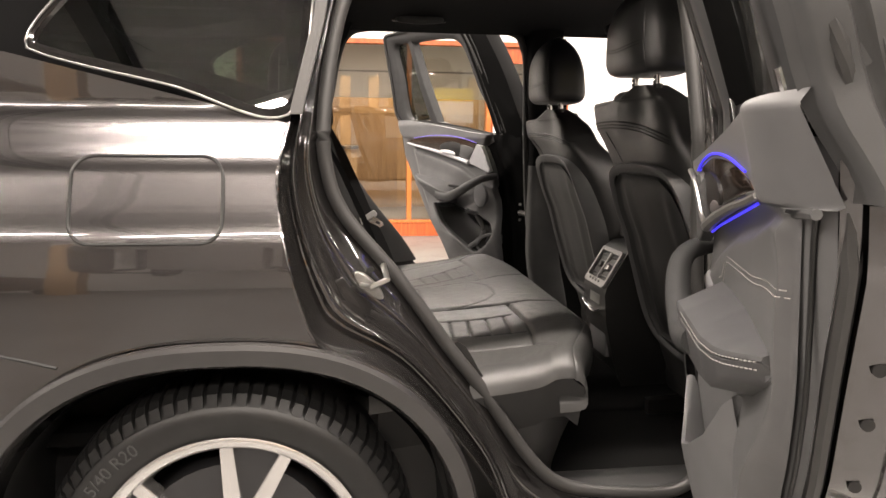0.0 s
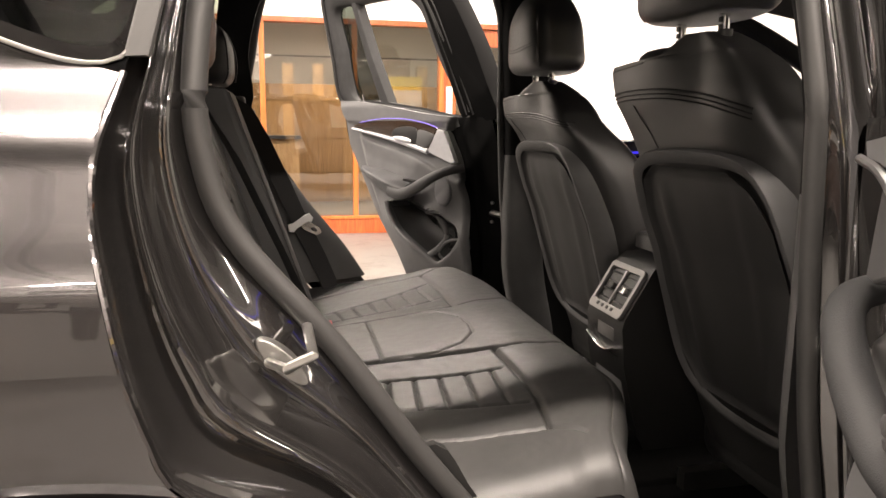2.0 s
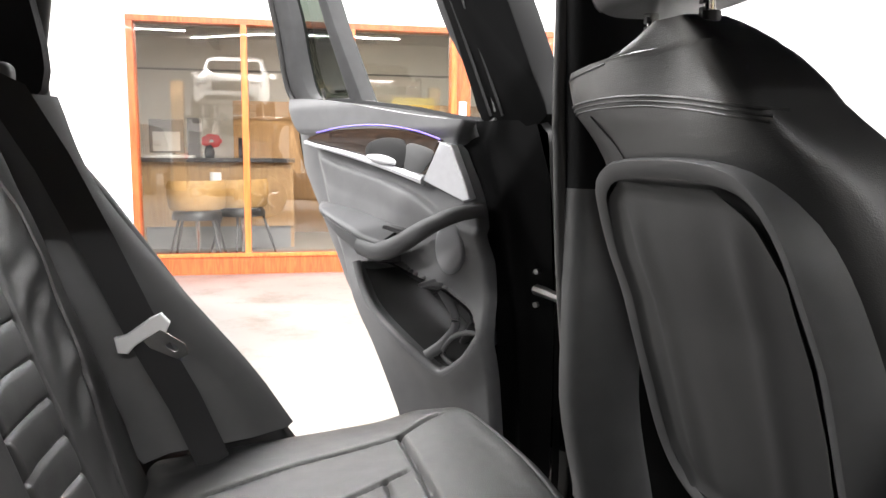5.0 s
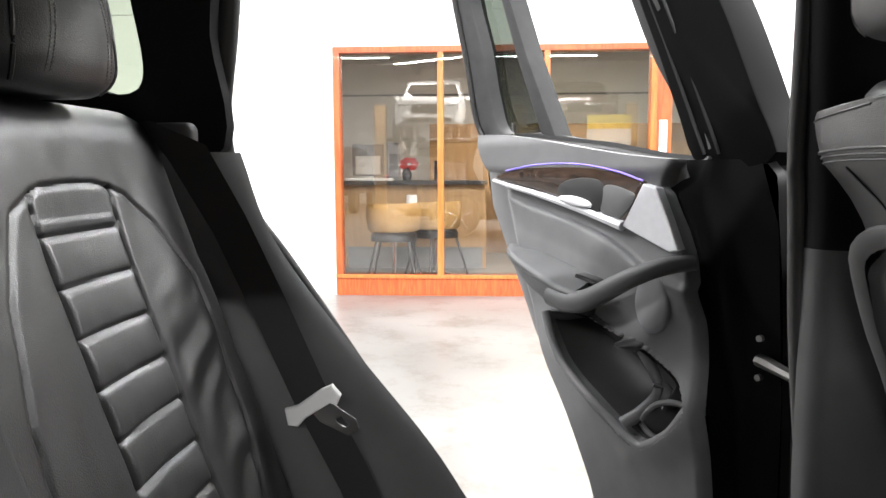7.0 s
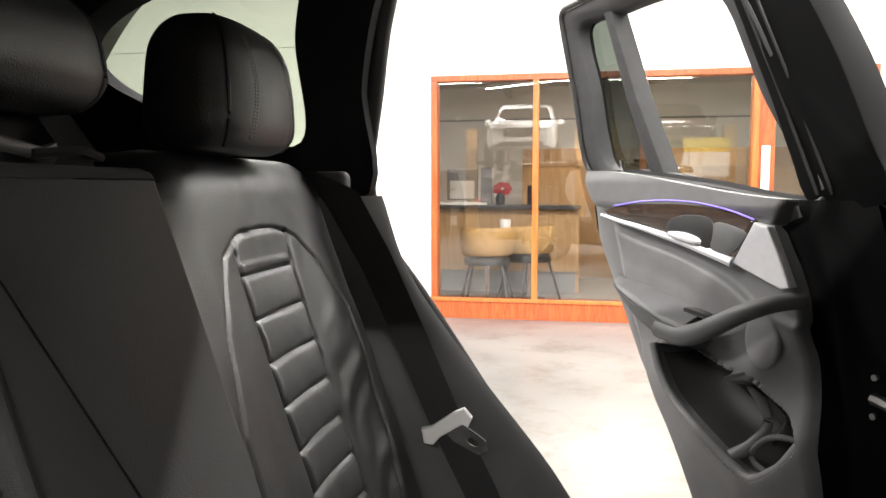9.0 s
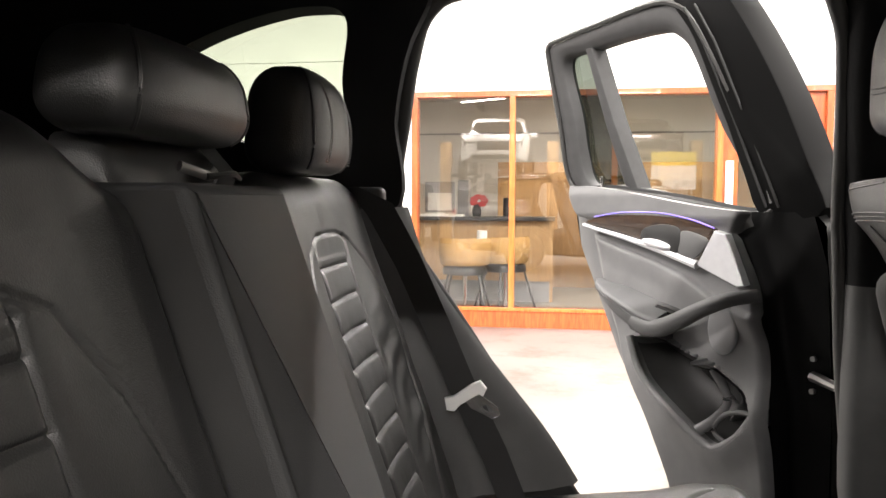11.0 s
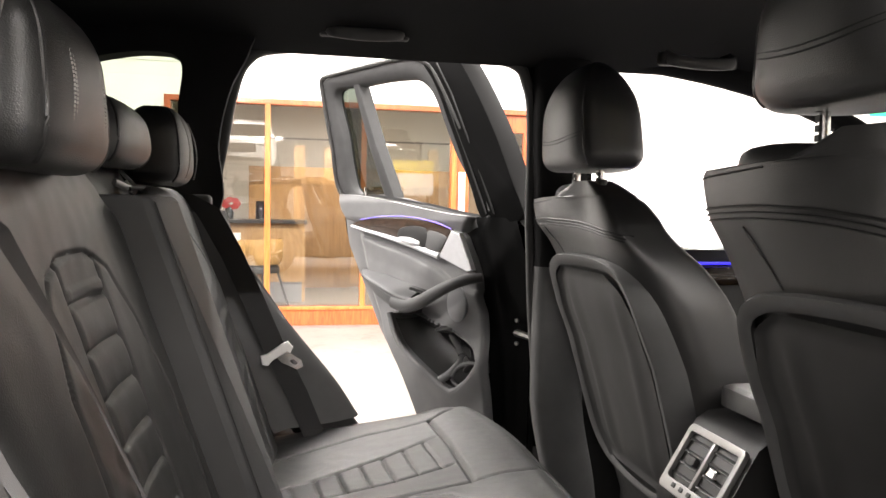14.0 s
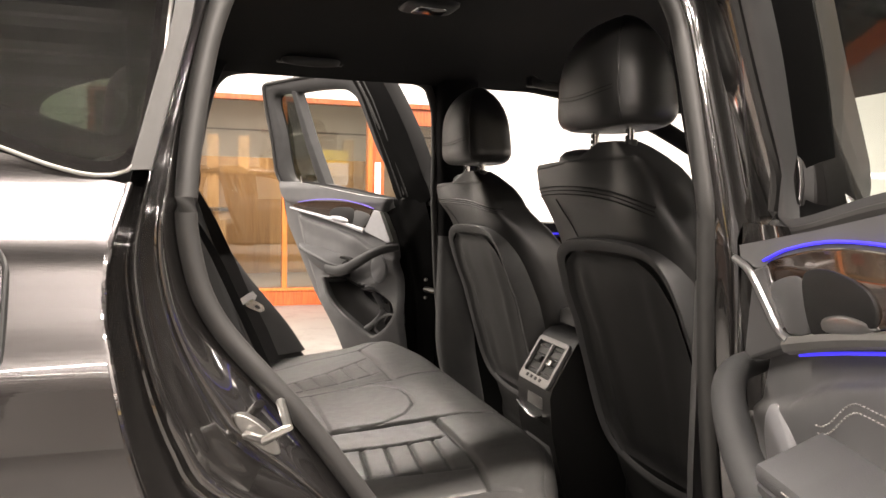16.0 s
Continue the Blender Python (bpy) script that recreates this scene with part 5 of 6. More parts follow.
# ---------------------------------------------------------------- rear doors
POCKET = curve([(0.545, 0.880), (0.520, 0.820), (0.48, 0.770), (0.40, 0.720), (0.278, 0.662), (0.235, 0.668), (0.190, 0.705), (0.150, 0.760), (0.19, 0.815), (0.27, 0.852), (0.36, 0.868), (0.45, 0.895)], 60, True)

POCKET_LOW = [(0.545, 0.880), (0.520, 0.820), (0.48, 0.770), (0.40, 0.720), (0.278, 0.662), (0.235, 0.668), (0.190, 0.705), (0.150, 0.760)]
POCKET_HIGH = [(0.150, 0.760), (0.19, 0.815), (0.27, 0.852), (0.36, 0.868), (0.45, 0.895), (0.545, 0.880)]


def rear_edge(v):
    zs, us = [0.36, 0.519, 0.644, 0.737, 0.816, 0.93, 1.05, 1.172, 1.206, 1.285], [0.40, 0.436, 0.510, 0.570, 0.632, 0.700, 0.744, 0.785, 0.832, 0.865]
    return sum(float(np.interp(v + d, zs, us)) for d in (-0.03, -0.02, -0.01, 0.0, 0.01, 0.02, 0.03)) / 7


def shell_rear(v):
    return float(np.interp(v, [0.38, 0.50, 0.65, 0.80, 0.97, 1.10, 1.22], [0.42, 0.47, 0.56, 0.68, 0.78, 0.86, 0.885]))


def shell_front(v):
    return float(np.interp(v, [0.36, 0.80, 1.10, 1.22], [0.0, 0.0, 0.02, 0.06]))


def front_edge(v):
    return float(np.interp(v, [0.36, 0.50, 0.784, 0.90, 1.045, 1.165, 1.215], [0.09, 0.10, 0.127, 0.155, 0.195, 0.250, 0.205]))


def near_edge(v):
    """Where the lining of the near door ends: the belt pad reaches further back than the panel under it."""
    low = rear_edge(v) + 0.024
    return low + (0.885 - low) * step(1.158, 1.166, v)


def lining(u, v, pocket=True):
    """How far the door lining stands out."""
    w = 0.048
    w += 0.018 * step(1.165, 1.205, v) - 0.012 * step(1.25, 1.30, v)
    w -= 0.010 * math.exp(-((v - 1.09 - (u - 0.5) * 0.12) / 0.05) ** 2)
    crease = float(np.interp(u, [0.20, 0.30, 0.355, 0.40, 0.50, 0.649, 0.75], [0.985, 1.015, 1.044, 1.061, 1.089, 1.117, 1.144]))
    w += 0.012 * step(crease + 0.004, crease - 0.014, v) - 0.010 * step(crease - 0.014, crease - 0.075, v)
    w += 0.030 * step(0.93, 0.74, v)
    end = rear_edge(v) if pocket else near_edge(v)
    e = min(u - front_edge(v), end - u)
    w -= 0.028 * (1 - math.sqrt(max(0.0, 1 - (1 - min(1, max(0, e) / 0.016)) ** 2)))
    if not pocket:
        w += 0.004 * step(0.60, 0.50, v)
        if v > 1.155:
            pad = 0.064 - 0.060 * max(0.0, min(1.0, (u - 0.775) / 0.11)) ** 1.15
            pad += 0.045 * max(0.0, v - 1.16) / 0.12 * step(0.72, 0.86, u)
            return 0.045 + (pad - 0.045) * step(1.155, 1.166, v) - 0.02 * step(1.262, 1.286, v)
    elif inside(u, v, POCKET):
        low = line_dist(u, v, POCKET_LOW)
        high = line_dist(u, v, POCKET_HIGH)
        w = 0.080 - 0.150 * step(0.0, 0.022, low) * step(-0.006, 0.040, high) - 0.006 * step(0.0, 0.03, high)
        w += 0.055 * math.exp(-(line_dist(u, v, [(0.305, 0.690), (0.262, 0.760), (0.30, 0.850)]) / 0.016) ** 2) * step(0.0, 0.03, low)
    else:
        w += 0.016 * math.exp(-(line_dist(u, v, POCKET_LOW) / 0.05) ** 2) * step(0.93, 0.80, v)
    r = step(0.0, 0.05 if pocket else 0.018, end - u)
    return 0.026 + (w - 0.026) * r if v < 1.19 else w


def lining_rows(pocket):
    out = []
    for j in range(201):
        v = 0.37 + (1.283 - 0.37) * j / 200
        f0, f1 = front_edge(v), rear_edge(v) if pocket else near_edge(v)
        line = []
        for i in range(141):
            u = f0 + (f1 - f0) * i / 140
            top = 1.215 + 0.069 * step(0.15, 0.85, u) if pocket else float(np.interp(u, [0.164, 0.416, 0.619, 0.732, 0.888], [1.184, 1.217, 1.247, 1.268, 1.281]))
            vv = v - (1.283 - top) * step(1.15, 1.283, v)
            line.append((u, vv, lining(u, vv, pocket)))
        out.append(line)
    return out


def door_frame(v):
    return 0.27 * max(0.0, v - 1.28)


def rear_door(hinge, opening, sign, lift, near):
    a = radians(opening)
    U = Vector((-math.cos(a), sign * math.sin(a), 0))
    W = Vector((-math.sin(a), -sign * math.cos(a), 0))
    H = Vector((*hinge, lift))

    def D(u, v, w):
        return H + U * u + W * (w + door_frame(v) + (0.135 * (v - 1.0) if near else 0.0)) + Vector((0, 0, v))

    shell_o = curve([(0.0, 0.40), (0.0, 0.80), (0.02, 1.10), (0.06, 1.22), (0.30, 1.215), (0.60, 1.262), (0.87, 1.285), (0.89, 1.22), (0.86, 1.10), (0.78, 0.97), (0.68, 0.80), (0.56, 0.65), (0.47, 0.50), (0.42, 0.38), (0.20, 0.34), (0.05, 0.35)], 96, True)
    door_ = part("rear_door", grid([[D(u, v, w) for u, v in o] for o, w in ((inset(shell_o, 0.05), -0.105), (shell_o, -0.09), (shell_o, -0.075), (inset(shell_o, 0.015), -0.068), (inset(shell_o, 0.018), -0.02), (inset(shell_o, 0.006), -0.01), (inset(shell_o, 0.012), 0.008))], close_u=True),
                 M["paint"] if near else M["shadepaint"], car, "rear door standing open with a grey lining")
    vs = np.linspace(0.365, 1.215, 40)
    # The far hinge side is blackened so that its colour holds the shade.
    part("hinge_side", grid([[D(shell_front(v) + 0.013 + (front_edge(v) + 0.02 - shell_front(v)) * f, v, 0.008 + 0.006 * f + 0.010 * math.exp(-((f - 0.55) / 0.1) ** 2)) for f in np.linspace(0, 1, 15)] for v in vs]), M["jambpaint" if near else "deepblack"], door_, "painted hinge side, its colour darkened for shade")
    part("latch_side", grid([[D(rear_edge(v) - 0.02 + (shell_rear(v) - 0.010 - rear_edge(v) + 0.02) * f, v, 0.026 - 0.018 * f * f) for f in np.linspace(0, 1, 11)] for v in np.linspace(0.40, 1.235, 40)]), M["trim"], door_)
    part("door_skin", pillow(shell_o, D, -0.088, -0.135, 3, 6), M["paint"], door_)
    rows = [[D(*p) for p in r] for r in lining_rows(not near)]
    rows.append([p - W * 0.03 for p in rows[-1]])
    part("door_lining", grid([[p - W * 0.05 for p in rows[0]]] + rows), M["trim"], door_, "dark grey grained door lining with a deep map pocket")
    # rim of the pocket
    if near:
        for off in (0.0, 0.009):
            line = [(u, 1.052 - off + 0.010 * step(0.60, 0.72, u) - 0.05 * step(0.46, 0.36, u), 0.0475 + 0.012) for u in np.linspace(0.36, 0.765, 60)]
            part("stitching", dashes([D(u, v, max(0.03, lining(u, v, False)) + 0.0006) for u, v, _ in line], 0.0011), M["thread"], door_, "pale grey stitching")
        bin_ = []
        for q in np.linspace(0, 1, 30):
            u = 0.15 + 0.40 * q
            v = float(np.interp(u, [0.15, 0.19, 0.235, 0.278, 0.40, 0.48, 0.52, 0.55], [0.76, 0.705, 0.675, 0.672, 0.720, 0.770, 0.815, 0.86]))
            wo = 0.075 + 0.060 * math.sin(math.pi * min(1, 0.08 + q * 0.92)) ** 0.6
            bin_.append([D(u, v - 0.10, 0.052), D(u, v, wo - 0.014), D(u, v + 0.004, wo - 0.007), D(u, v, wo), D(u, v - 0.03, wo - 0.002), D(u, v - 0.12, wo - 0.015), D(u, v - 0.22, max(0.07, wo - 0.035)), D(u, 0.40, 0.066)])
        part("map_pocket", grid(bin_), M["trim"], door_)
    else:
        part("pocket_rim", tube([D(u, v, 0.084 if u > 0.2 else 0.078) for u, v in curve(POCKET_LOW, 50)], 0.0115, 10), M["trim"], door_)
    cup = curve([(0.285, 0.690), (0.235, 0.672), (0.195, 0.708), (0.165, 0.748), (0.205, 0.755), (0.255, 0.735)], 30, True)
    if not near:
        part("bottle_holder", tube([D(u, v, 0.050) for u, v in cup], 0.006, 8, True), M["trim"], door_)
        # Bowl set into the pocket, blacker than the door lining around it.
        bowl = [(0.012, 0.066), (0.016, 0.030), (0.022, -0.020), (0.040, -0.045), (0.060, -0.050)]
        part("pocket_bowl", rings([[D(u, v, w) for u, v in inset(POCKET, d)] for d, w in bowl], False, True), M["pocket"], door_, "black bowl inside the door pocket")
        part("pocket_rib", tube([D(u, v, w) for u, v, w in curve([(0.318, 0.682, 0.066), (0.292, 0.715, 0.040), (0.270, 0.765, 0.022), (0.292, 0.838, 0.040)], 20)], [0.016 - 0.006 * math.sin(math.pi * i / 19) for i in range(20)], 10), M["trim"], door_)
    # accent strip, light line, silver corner
    wood = curve([(0.768, 1.176), (0.70, 1.194), (0.602, 1.203), (0.47, 1.204), (0.36, 1.190), (0.283, 1.170), (0.305, 1.13), (0.335, 1.096), (0.45, 1.122), (0.60, 1.150), (0.70, 1.166)], 64, True)
    part("accent_strip", slab(wood, D, 0.050, 0.066, 0.004), M["grainwood"], door_, "dark glossy wood accent strip")
    part("light_line", tube([D(u, v + 0.004, 0.066) for u, v in curve([(0.72, 1.190), (0.602, 1.204), (0.47, 1.205), (0.36, 1.191), (0.285, 1.172)], 30)], 0.0018, 6), M["blue" if near else "bluedim"], door_, "thin blue ambient light line")
    if near:
        edge_ = []
        for v in np.linspace(1.172, 1.70, 30):
            w0 = 0.044 * step(1.165, 1.285, v) + 0.002
            u0 = 0.874 + 0.02 * step(1.28, 1.36, v)
            edge_.append([D(u0 - 0.03, v, w0 - 0.012), D(u0, v, w0 - 0.004), D(u0 + 0.006, v, w0 - 0.014), D(u0 + 0.010, v, w0 - 0.016), D(u0 + 0.026, v, w0 - 0.020), D(u0 + 0.032, v, w0 - 0.026),
                          D(u0 + 0.034, v, w0 - 0.055), D(u0 + 0.026, v, w0 - 0.060), D(u0 + 0.028, v, w0 - 0.066), D(u0 + 0.036, v, w0 - 0.072), D(u0 + 0.036, v, w0 - 0.110), D(u0 - 0.01, v, w0 - 0.120)])
        part("frame_post_cover", grid(edge_), M["sidetrim"], door_, "grey window frame cover at the door's rear edge")
        part("edge_seal", tube([D(shell_rear(v) - 0.012, v, -0.004) for v in np.linspace(0.45, 1.165, 24)], 0.011, 8), M["rubber"], door_, "grey-black rubber edge seal")
        part("edge_panel", grid([[D(shell_rear(v) + 0.002 - 0.006 * f, v, -0.016 - 0.058 * f) for f in np.linspace(0, 1, 6)] for v in np.linspace(0.42, 1.17, 30)]), M["paint"], door_, "painted rear edge of the door")
        for v in (0.905, 0.985, 0.80):
            part("edge_screw", tube([D(shell_rear(v) - 0.004, v, -0.045), D(shell_rear(v) + 0.004, v, -0.045)], 0.008, 10), M["plastic"], door_)
        part("top_lip", tube([D(u, v, 0.030) for u, v in ((0.765, 1.150), (0.80, 1.154), (0.84, 1.158), (0.872, 1.160))], 0.006, 8), M["sidetrim"], door_)
        part("panel_gap", tube([D(rear_edge(v) + 0.045 + 0.02 * (v - 0.8), v, 0.021) for v in np.linspace(0.55, 1.17, 16)], 0.0035, 6), M["plastic"], door_)
        part("light_line", tube([D(u, v, 0.058) for u, v in curve([(0.345, 1.076), (0.45, 1.100), (0.60, 1.130), (0.74, 1.158)], 20)], 0.0020, 6), M["blue"], door_, "thin blue ambient light line")
    # Same silver trim on both doors; the near copy's colour is darkened for shade.
    part("silver_edge", tube([D(u, v - 0.005, 0.064) for u, v in curve([(0.772, 1.175), (0.70, 1.162), (0.60, 1.146), (0.45, 1.117), (0.335, 1.090)], 40)], [0.0045 + 0.0065 * i / 39 for i in range(40)], 8), M["silverpaint"] if not near else M["vent_silver"], door_, "satin silver trim edge")
    part("silver_corner", slab([(0.285, 1.170), (0.252, 1.163), (0.222, 1.105), (0.196, 1.050), (0.215, 1.043), (0.335, 1.084), (0.318, 1.115)], D, 0.045, 0.067, 0.004), M["sidetrim" if near else "silverpaint"], door_, "silver corner trim, darkened to grey for shade" if near else "satin silver corner trim", smooth=False)
    if near:
        part("corner_line", tube([D(u, v, 0.069) for u, v in curve([(0.200, 1.172), (0.245, 1.160), (0.283, 1.130), (0.318, 1.100), (0.345, 1.092)], 24)], 0.005, 8), M["satin"], door_, "satin silver corner line")
    # handle bowl, lever, switch panel
    part("handle_bowl", slab(curve([(0.515, 1.168), (0.45, 1.180), (0.395, 1.172), (0.388, 1.14), (0.405, 1.108), (0.46, 1.118), (0.525, 1.140)], 40, True), D, 0.050, 0.0690, 0.002), M["plastic"], door_)
    part("handle_lever", pillow(curve([(0.517, 1.140), (0.47, 1.141), (0.425, 1.130), (0.422, 1.117), (0.46, 1.119), (0.512, 1.129)], 30, True), D, 0.062, 0.071 if near else 0.082, 4, 6), M["satin" if near else "silverpaint"], door_, "satin chrome door release lever")
    part("switch_panel", slab(curve([(0.385, 1.165), (0.315, 1.155), (0.302, 1.14), (0.335, 1.103), (0.355, 1.100), (0.395, 1.112)], 30, True), D, 0.058, 0.0685, 0.003), M["sidetrim"], door_)
    # armrest with its pull
    def shelf_at(u):
        if near:
            wo = np.interp(u, [0.37, 0.465, 0.60, 0.645, 0.680, 0.706], [0.128, 0.128, 0.121, 0.110, 0.085, 0.060])
            vi = np.interp(u, [0.37, 0.46, 0.563, 0.718], [1.000, 1.000, 0.998, 0.972])
            vo = np.interp(u, [0.37, 0.465, 0.60, 0.66, 0.718], [0.958, 0.964, 0.960, 0.958, 0.967])
            vb = vo - np.interp(u, [0.37, 0.56, 0.60, 0.65, 0.718], [0.080, 0.080, 0.074, 0.045, 0.018])
        else:
            wo = np.interp(u, [0.42, 0.50, 0.60, 0.66, 0.70, 0.73], [0.122, 0.119, 0.112, 0.100, 0.078, 0.050])
            vi = np.interp(u, [0.42, 0.465, 0.59, 0.70, 0.73], [0.974, 0.981, 1.008, 1.016, 1.016])
            vo = np.interp(u, [0.42, 0.483, 0.577, 0.667, 0.73], [0.940, 0.950, 0.976, 1.001, 1.010])
            vb = np.interp(u, [0.42, 0.474, 0.577, 0.667, 0.73], [0.894, 0.892, 0.928, 0.974, 0.996])
        return float(wo), float(vi), float(vo), float(vb)

    shelf = []
    for u in np.linspace(0.37, 0.706, 44) if near else np.linspace(0.42, 0.73, 44):
        wo, vi, vo, vb = shelf_at(u)
        shelf.append([D(u, vi - 0.05, 0.02), D(u, vi, 0.040), D(u, vi - 0.002, 0.050), D(u, vo + 0.006, wo - 0.012), D(u, vo + 0.002, wo - 0.003), D(u, vo - 0.004, wo), D(u, vo * 0.8 + vb * 0.2, wo - 0.001),
                      D(u, vo * 0.77 + vb * 0.23, wo - 0.003), D(u, vo * 0.74 + vb * 0.26, wo - 0.001), D(u, vb + 0.012, wo - 0.004), D(u, vb + 0.003, wo - 0.012), D(u, vb - 0.006, 0.055), D(u, vb - 0.008, 0.02)])
    part("armrest", rings(shelf), M["doorpad"], door_, "dark grey padded armrest shelf with a stitched edge")
    for off in (0.006, 0.016) if near else (0.004, 0.010):
        line = [D(u, shelf_at(u)[2] - off, shelf_at(u)[0] + 0.0004) for u in np.linspace(0.44 if near else 0.43, 0.703, 56)]
        part("stitching", dashes(line, 0.0011), M["thread" if near else "plastic"], door_, "pale grey stitching" if near else "dark stitching")
    pull = curve([(0.48, 0.922, 0.108), (0.42, 0.908, 0.116), (0.36, 0.912, 0.119), (0.29, 0.955, 0.117), (0.23, 1.000, 0.104), (0.19, 1.022, 0.078), (0.165, 1.030, 0.040)] if near
                 else [(0.50, 0.926, 0.098), (0.45, 0.920, 0.102), (0.405, 0.926, 0.106), (0.36, 0.945, 0.108), (0.31, 0.972, 0.106), (0.27, 0.993, 0.101), (0.22, 1.016, 0.082), (0.176, 1.028, 0.040)], 36)
    part("door_pull", tube([D(*p) for p in pull], [(0.027 if near else 0.029) - (0.008 if near else 0.012) * (i / 35) for i in range(36)], 16, flat=0.9), M["armleather" if near else "doorpad"], door_, "padded leather door pull")
    if not near:
        part("window_switch", slab(curve([(0.46, 0.975), (0.40, 0.968), (0.39, 0.955), (0.45, 0.955)], 20, True), D, 0.03, 0.075, 0.003), M["gloss"], door_)
    spk = [(0.262 + 0.043 * math.cos(t), 0.938 + 0.060 * math.sin(t)) for t in np.linspace(0, 2 * math.pi, 36, endpoint=False)]
    part("speaker_grille", pillow(spk, D, 0.040, 0.062, 8, 5), M["grey"], door_, "oval grey speaker grille")
    # window frame and panes
    fo = curve([(0.905, 1.281), (0.908, 1.475), (0.900, 1.673), (0.886, 1.703), (0.845, 1.712), (0.65, 1.722), (0.45, 1.728), (0.365, 1.708), (0.315, 1.655), (0.25, 1.49), (0.205, 1.32), (0.185, 1.205), (0.45, 1.235), (0.70, 1.262)], 120, True)
    fi = curve([(0.836, 1.297), (0.842, 1.50), (0.841, 1.652), (0.72, 1.662), (0.575, 1.667), (0.44, 1.660), (0.385, 1.637), (0.35, 1.585), (0.305, 1.427), (0.232, 1.215), (0.45, 1.245), (0.66, 1.280)], 120, True)
    k = min(range(120), key=lambda i: (fi[i][0] - 0.90) ** 2 + (fi[i][1] - 1.28) ** 2)
    fi = fi[k:] + fi[:k]
    part("window_frame", grid([[D(u, v, w) for u, v in o] for o, w in ((fo, -0.09), (fo, -0.03), (inset(fo, 0.01), -0.024), (inset(fo, 0.012), 0.000), (inset(fo, 0.022), 0.006), (inset(fi, -0.012), 0.004), (fi, -0.006))], close_u=True), M["pillar" if near else "framegrey"], door_, "dark grey window frame")
    part("glass_run", grid([[D(u, v, w) for u, v in o] for o, w in ((fi, -0.006), (inset(fi, 0.004), -0.012), (inset(fi, 0.002), -0.05), (inset(fo, 0.008), -0.09))], close_u=True), M["deepblack" if near else "framegrey"], door_, "rubber glass run")
    fp = curve([(0.375, 1.716), (0.332, 1.62), (0.282, 1.44), (0.212, 1.212), (0.05, 1.212), (0.076, 1.307), (0.127, 1.487), (0.198, 1.652), (0.25, 1.715)], 50, True)
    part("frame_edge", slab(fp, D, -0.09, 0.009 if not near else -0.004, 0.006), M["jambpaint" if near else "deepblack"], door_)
    if not near:
        for off in (0.030, 0.062):
            part("frame_bead", tube([D(u - off, v, 0.010) for u, v in ((0.372, 1.69), (0.332, 1.60), (0.282, 1.43), (0.218, 1.225))], 0.0035, 6), M["plastic"], door_)
    part("frame_seal", tube([D(u, v, 0.004) for u, v in inset(fo, 0.006)], 0.008, 8, True), M["rubber"], door_)
    part("window_divider", slab([(0.726, 1.664), (0.698, 1.664), (0.664, 1.46), (0.612, 1.268), (0.668, 1.282), (0.702, 1.46)], D, -0.05, 0.002, 0.006), M["framegrey"], door_)
    gq = part("quarter_pane", rings([[D(u, v, -0.04) for u, v in [(0.845, 1.285), (0.85, 1.66), (0.712, 1.668), (0.68, 1.46), (0.635, 1.27)]]], True, False), M["tint"], door_, "dark tinted quarter pane")
    gq.visible_shadow = False
    gw = part("door_glass", rings([[D(u, v, -0.045) for u, v in [(0.228, 1.208), (0.62, 1.262), (0.67, 1.46), (0.705, 1.670), (0.575, 1.674), (0.44, 1.668), (0.38, 1.642), (0.345, 1.588), (0.30, 1.427)]]], True, False), M["doorglass"], door_, "clear door glass")
    gw.visible_shadow = False
    part("lock_pin", tube([D(0.74, 1.27, 0.02), D(0.74, 1.31, 0.02)], 0.005, 8), M["chrome"], door_)
    # edge with latch, check strap, hinge
    latch = part("door_latch", slab(rounded(0.005, 0.055, 0.70, 0.80, 0.008), lambda u, v, w: D(0.64 + (v - 0.82) * 0.75 + w, v, -0.07 + u), 0.0, 0.012, 0.003), M["steel"], door_, "bare steel door latch")
    part("latch_claw", tube([D(0.655 - 0.04, 0.76, -0.045), D(0.655, 0.762, -0.045), D(0.66, 0.742, -0.03)], 0.006, 8), M["chrome"], latch)
    inner = Vector((0.50, CY + sign * 0.745, 0.875))
    part("check_strap", tube([D(0.05, 0.868 - lift, 0.020), D(0.03, 0.868 - lift, 0.028), inner], [0.013, 0.013, 0.007], 8, flat=0.9), M["steel"], door_, "steel door check strap")
    for v in (0.835, 0.905):
        part("bolt", tube([D(0.055, v - lift, 0.004), D(0.055, v - lift, 0.018)], 0.006, 8), M["strikersteel"], door_)
    for v in (0.55, 1.02):
        part("hinge", slab(rounded(-0.03, 0.05, v - 0.03, v + 0.03, 0.01), D, -0.05, -0.02, 0.004), M["gloss"], door_)
    return door_


rear_door((0.53, CY + 0.93), 54, 1, 0.0, False)
rear_door((0.474, CY - 0.822), 70, -1, -0.02, True)

# ---------------------------------------------------------------- office furniture
def counter():
    c = thing("reception_counter", (-0.9, 10.6, 0), "wood-veneered reception counter with a black worktop", "counter")
    part("front_panel", box(-1.75, -0.05, 10.55, 10.59, 0.26, 1.0), M["veneer"], c, smooth=False, bevel=0.003)
    part("plinth", box(-1.70, -0.09, 10.60, 10.64, 0.0, 0.26), M["grey"], c, smooth=False)
    part("worktop", box(-1.80, -0.03, 10.45, 11.10, 1.0, 1.045), M["blackwood"], c, smooth=False, bevel=0.004)
    part("side_panel", box(-0.09, -0.05, 10.60, 11.05, 0.0, 1.0), M["veneer"], c, smooth=False)
    part("side_panel", box(-1.75, -1.71, 10.60, 11.05, 0.0, 1.0), M["veneer"], c, smooth=False)
    return c


counter()


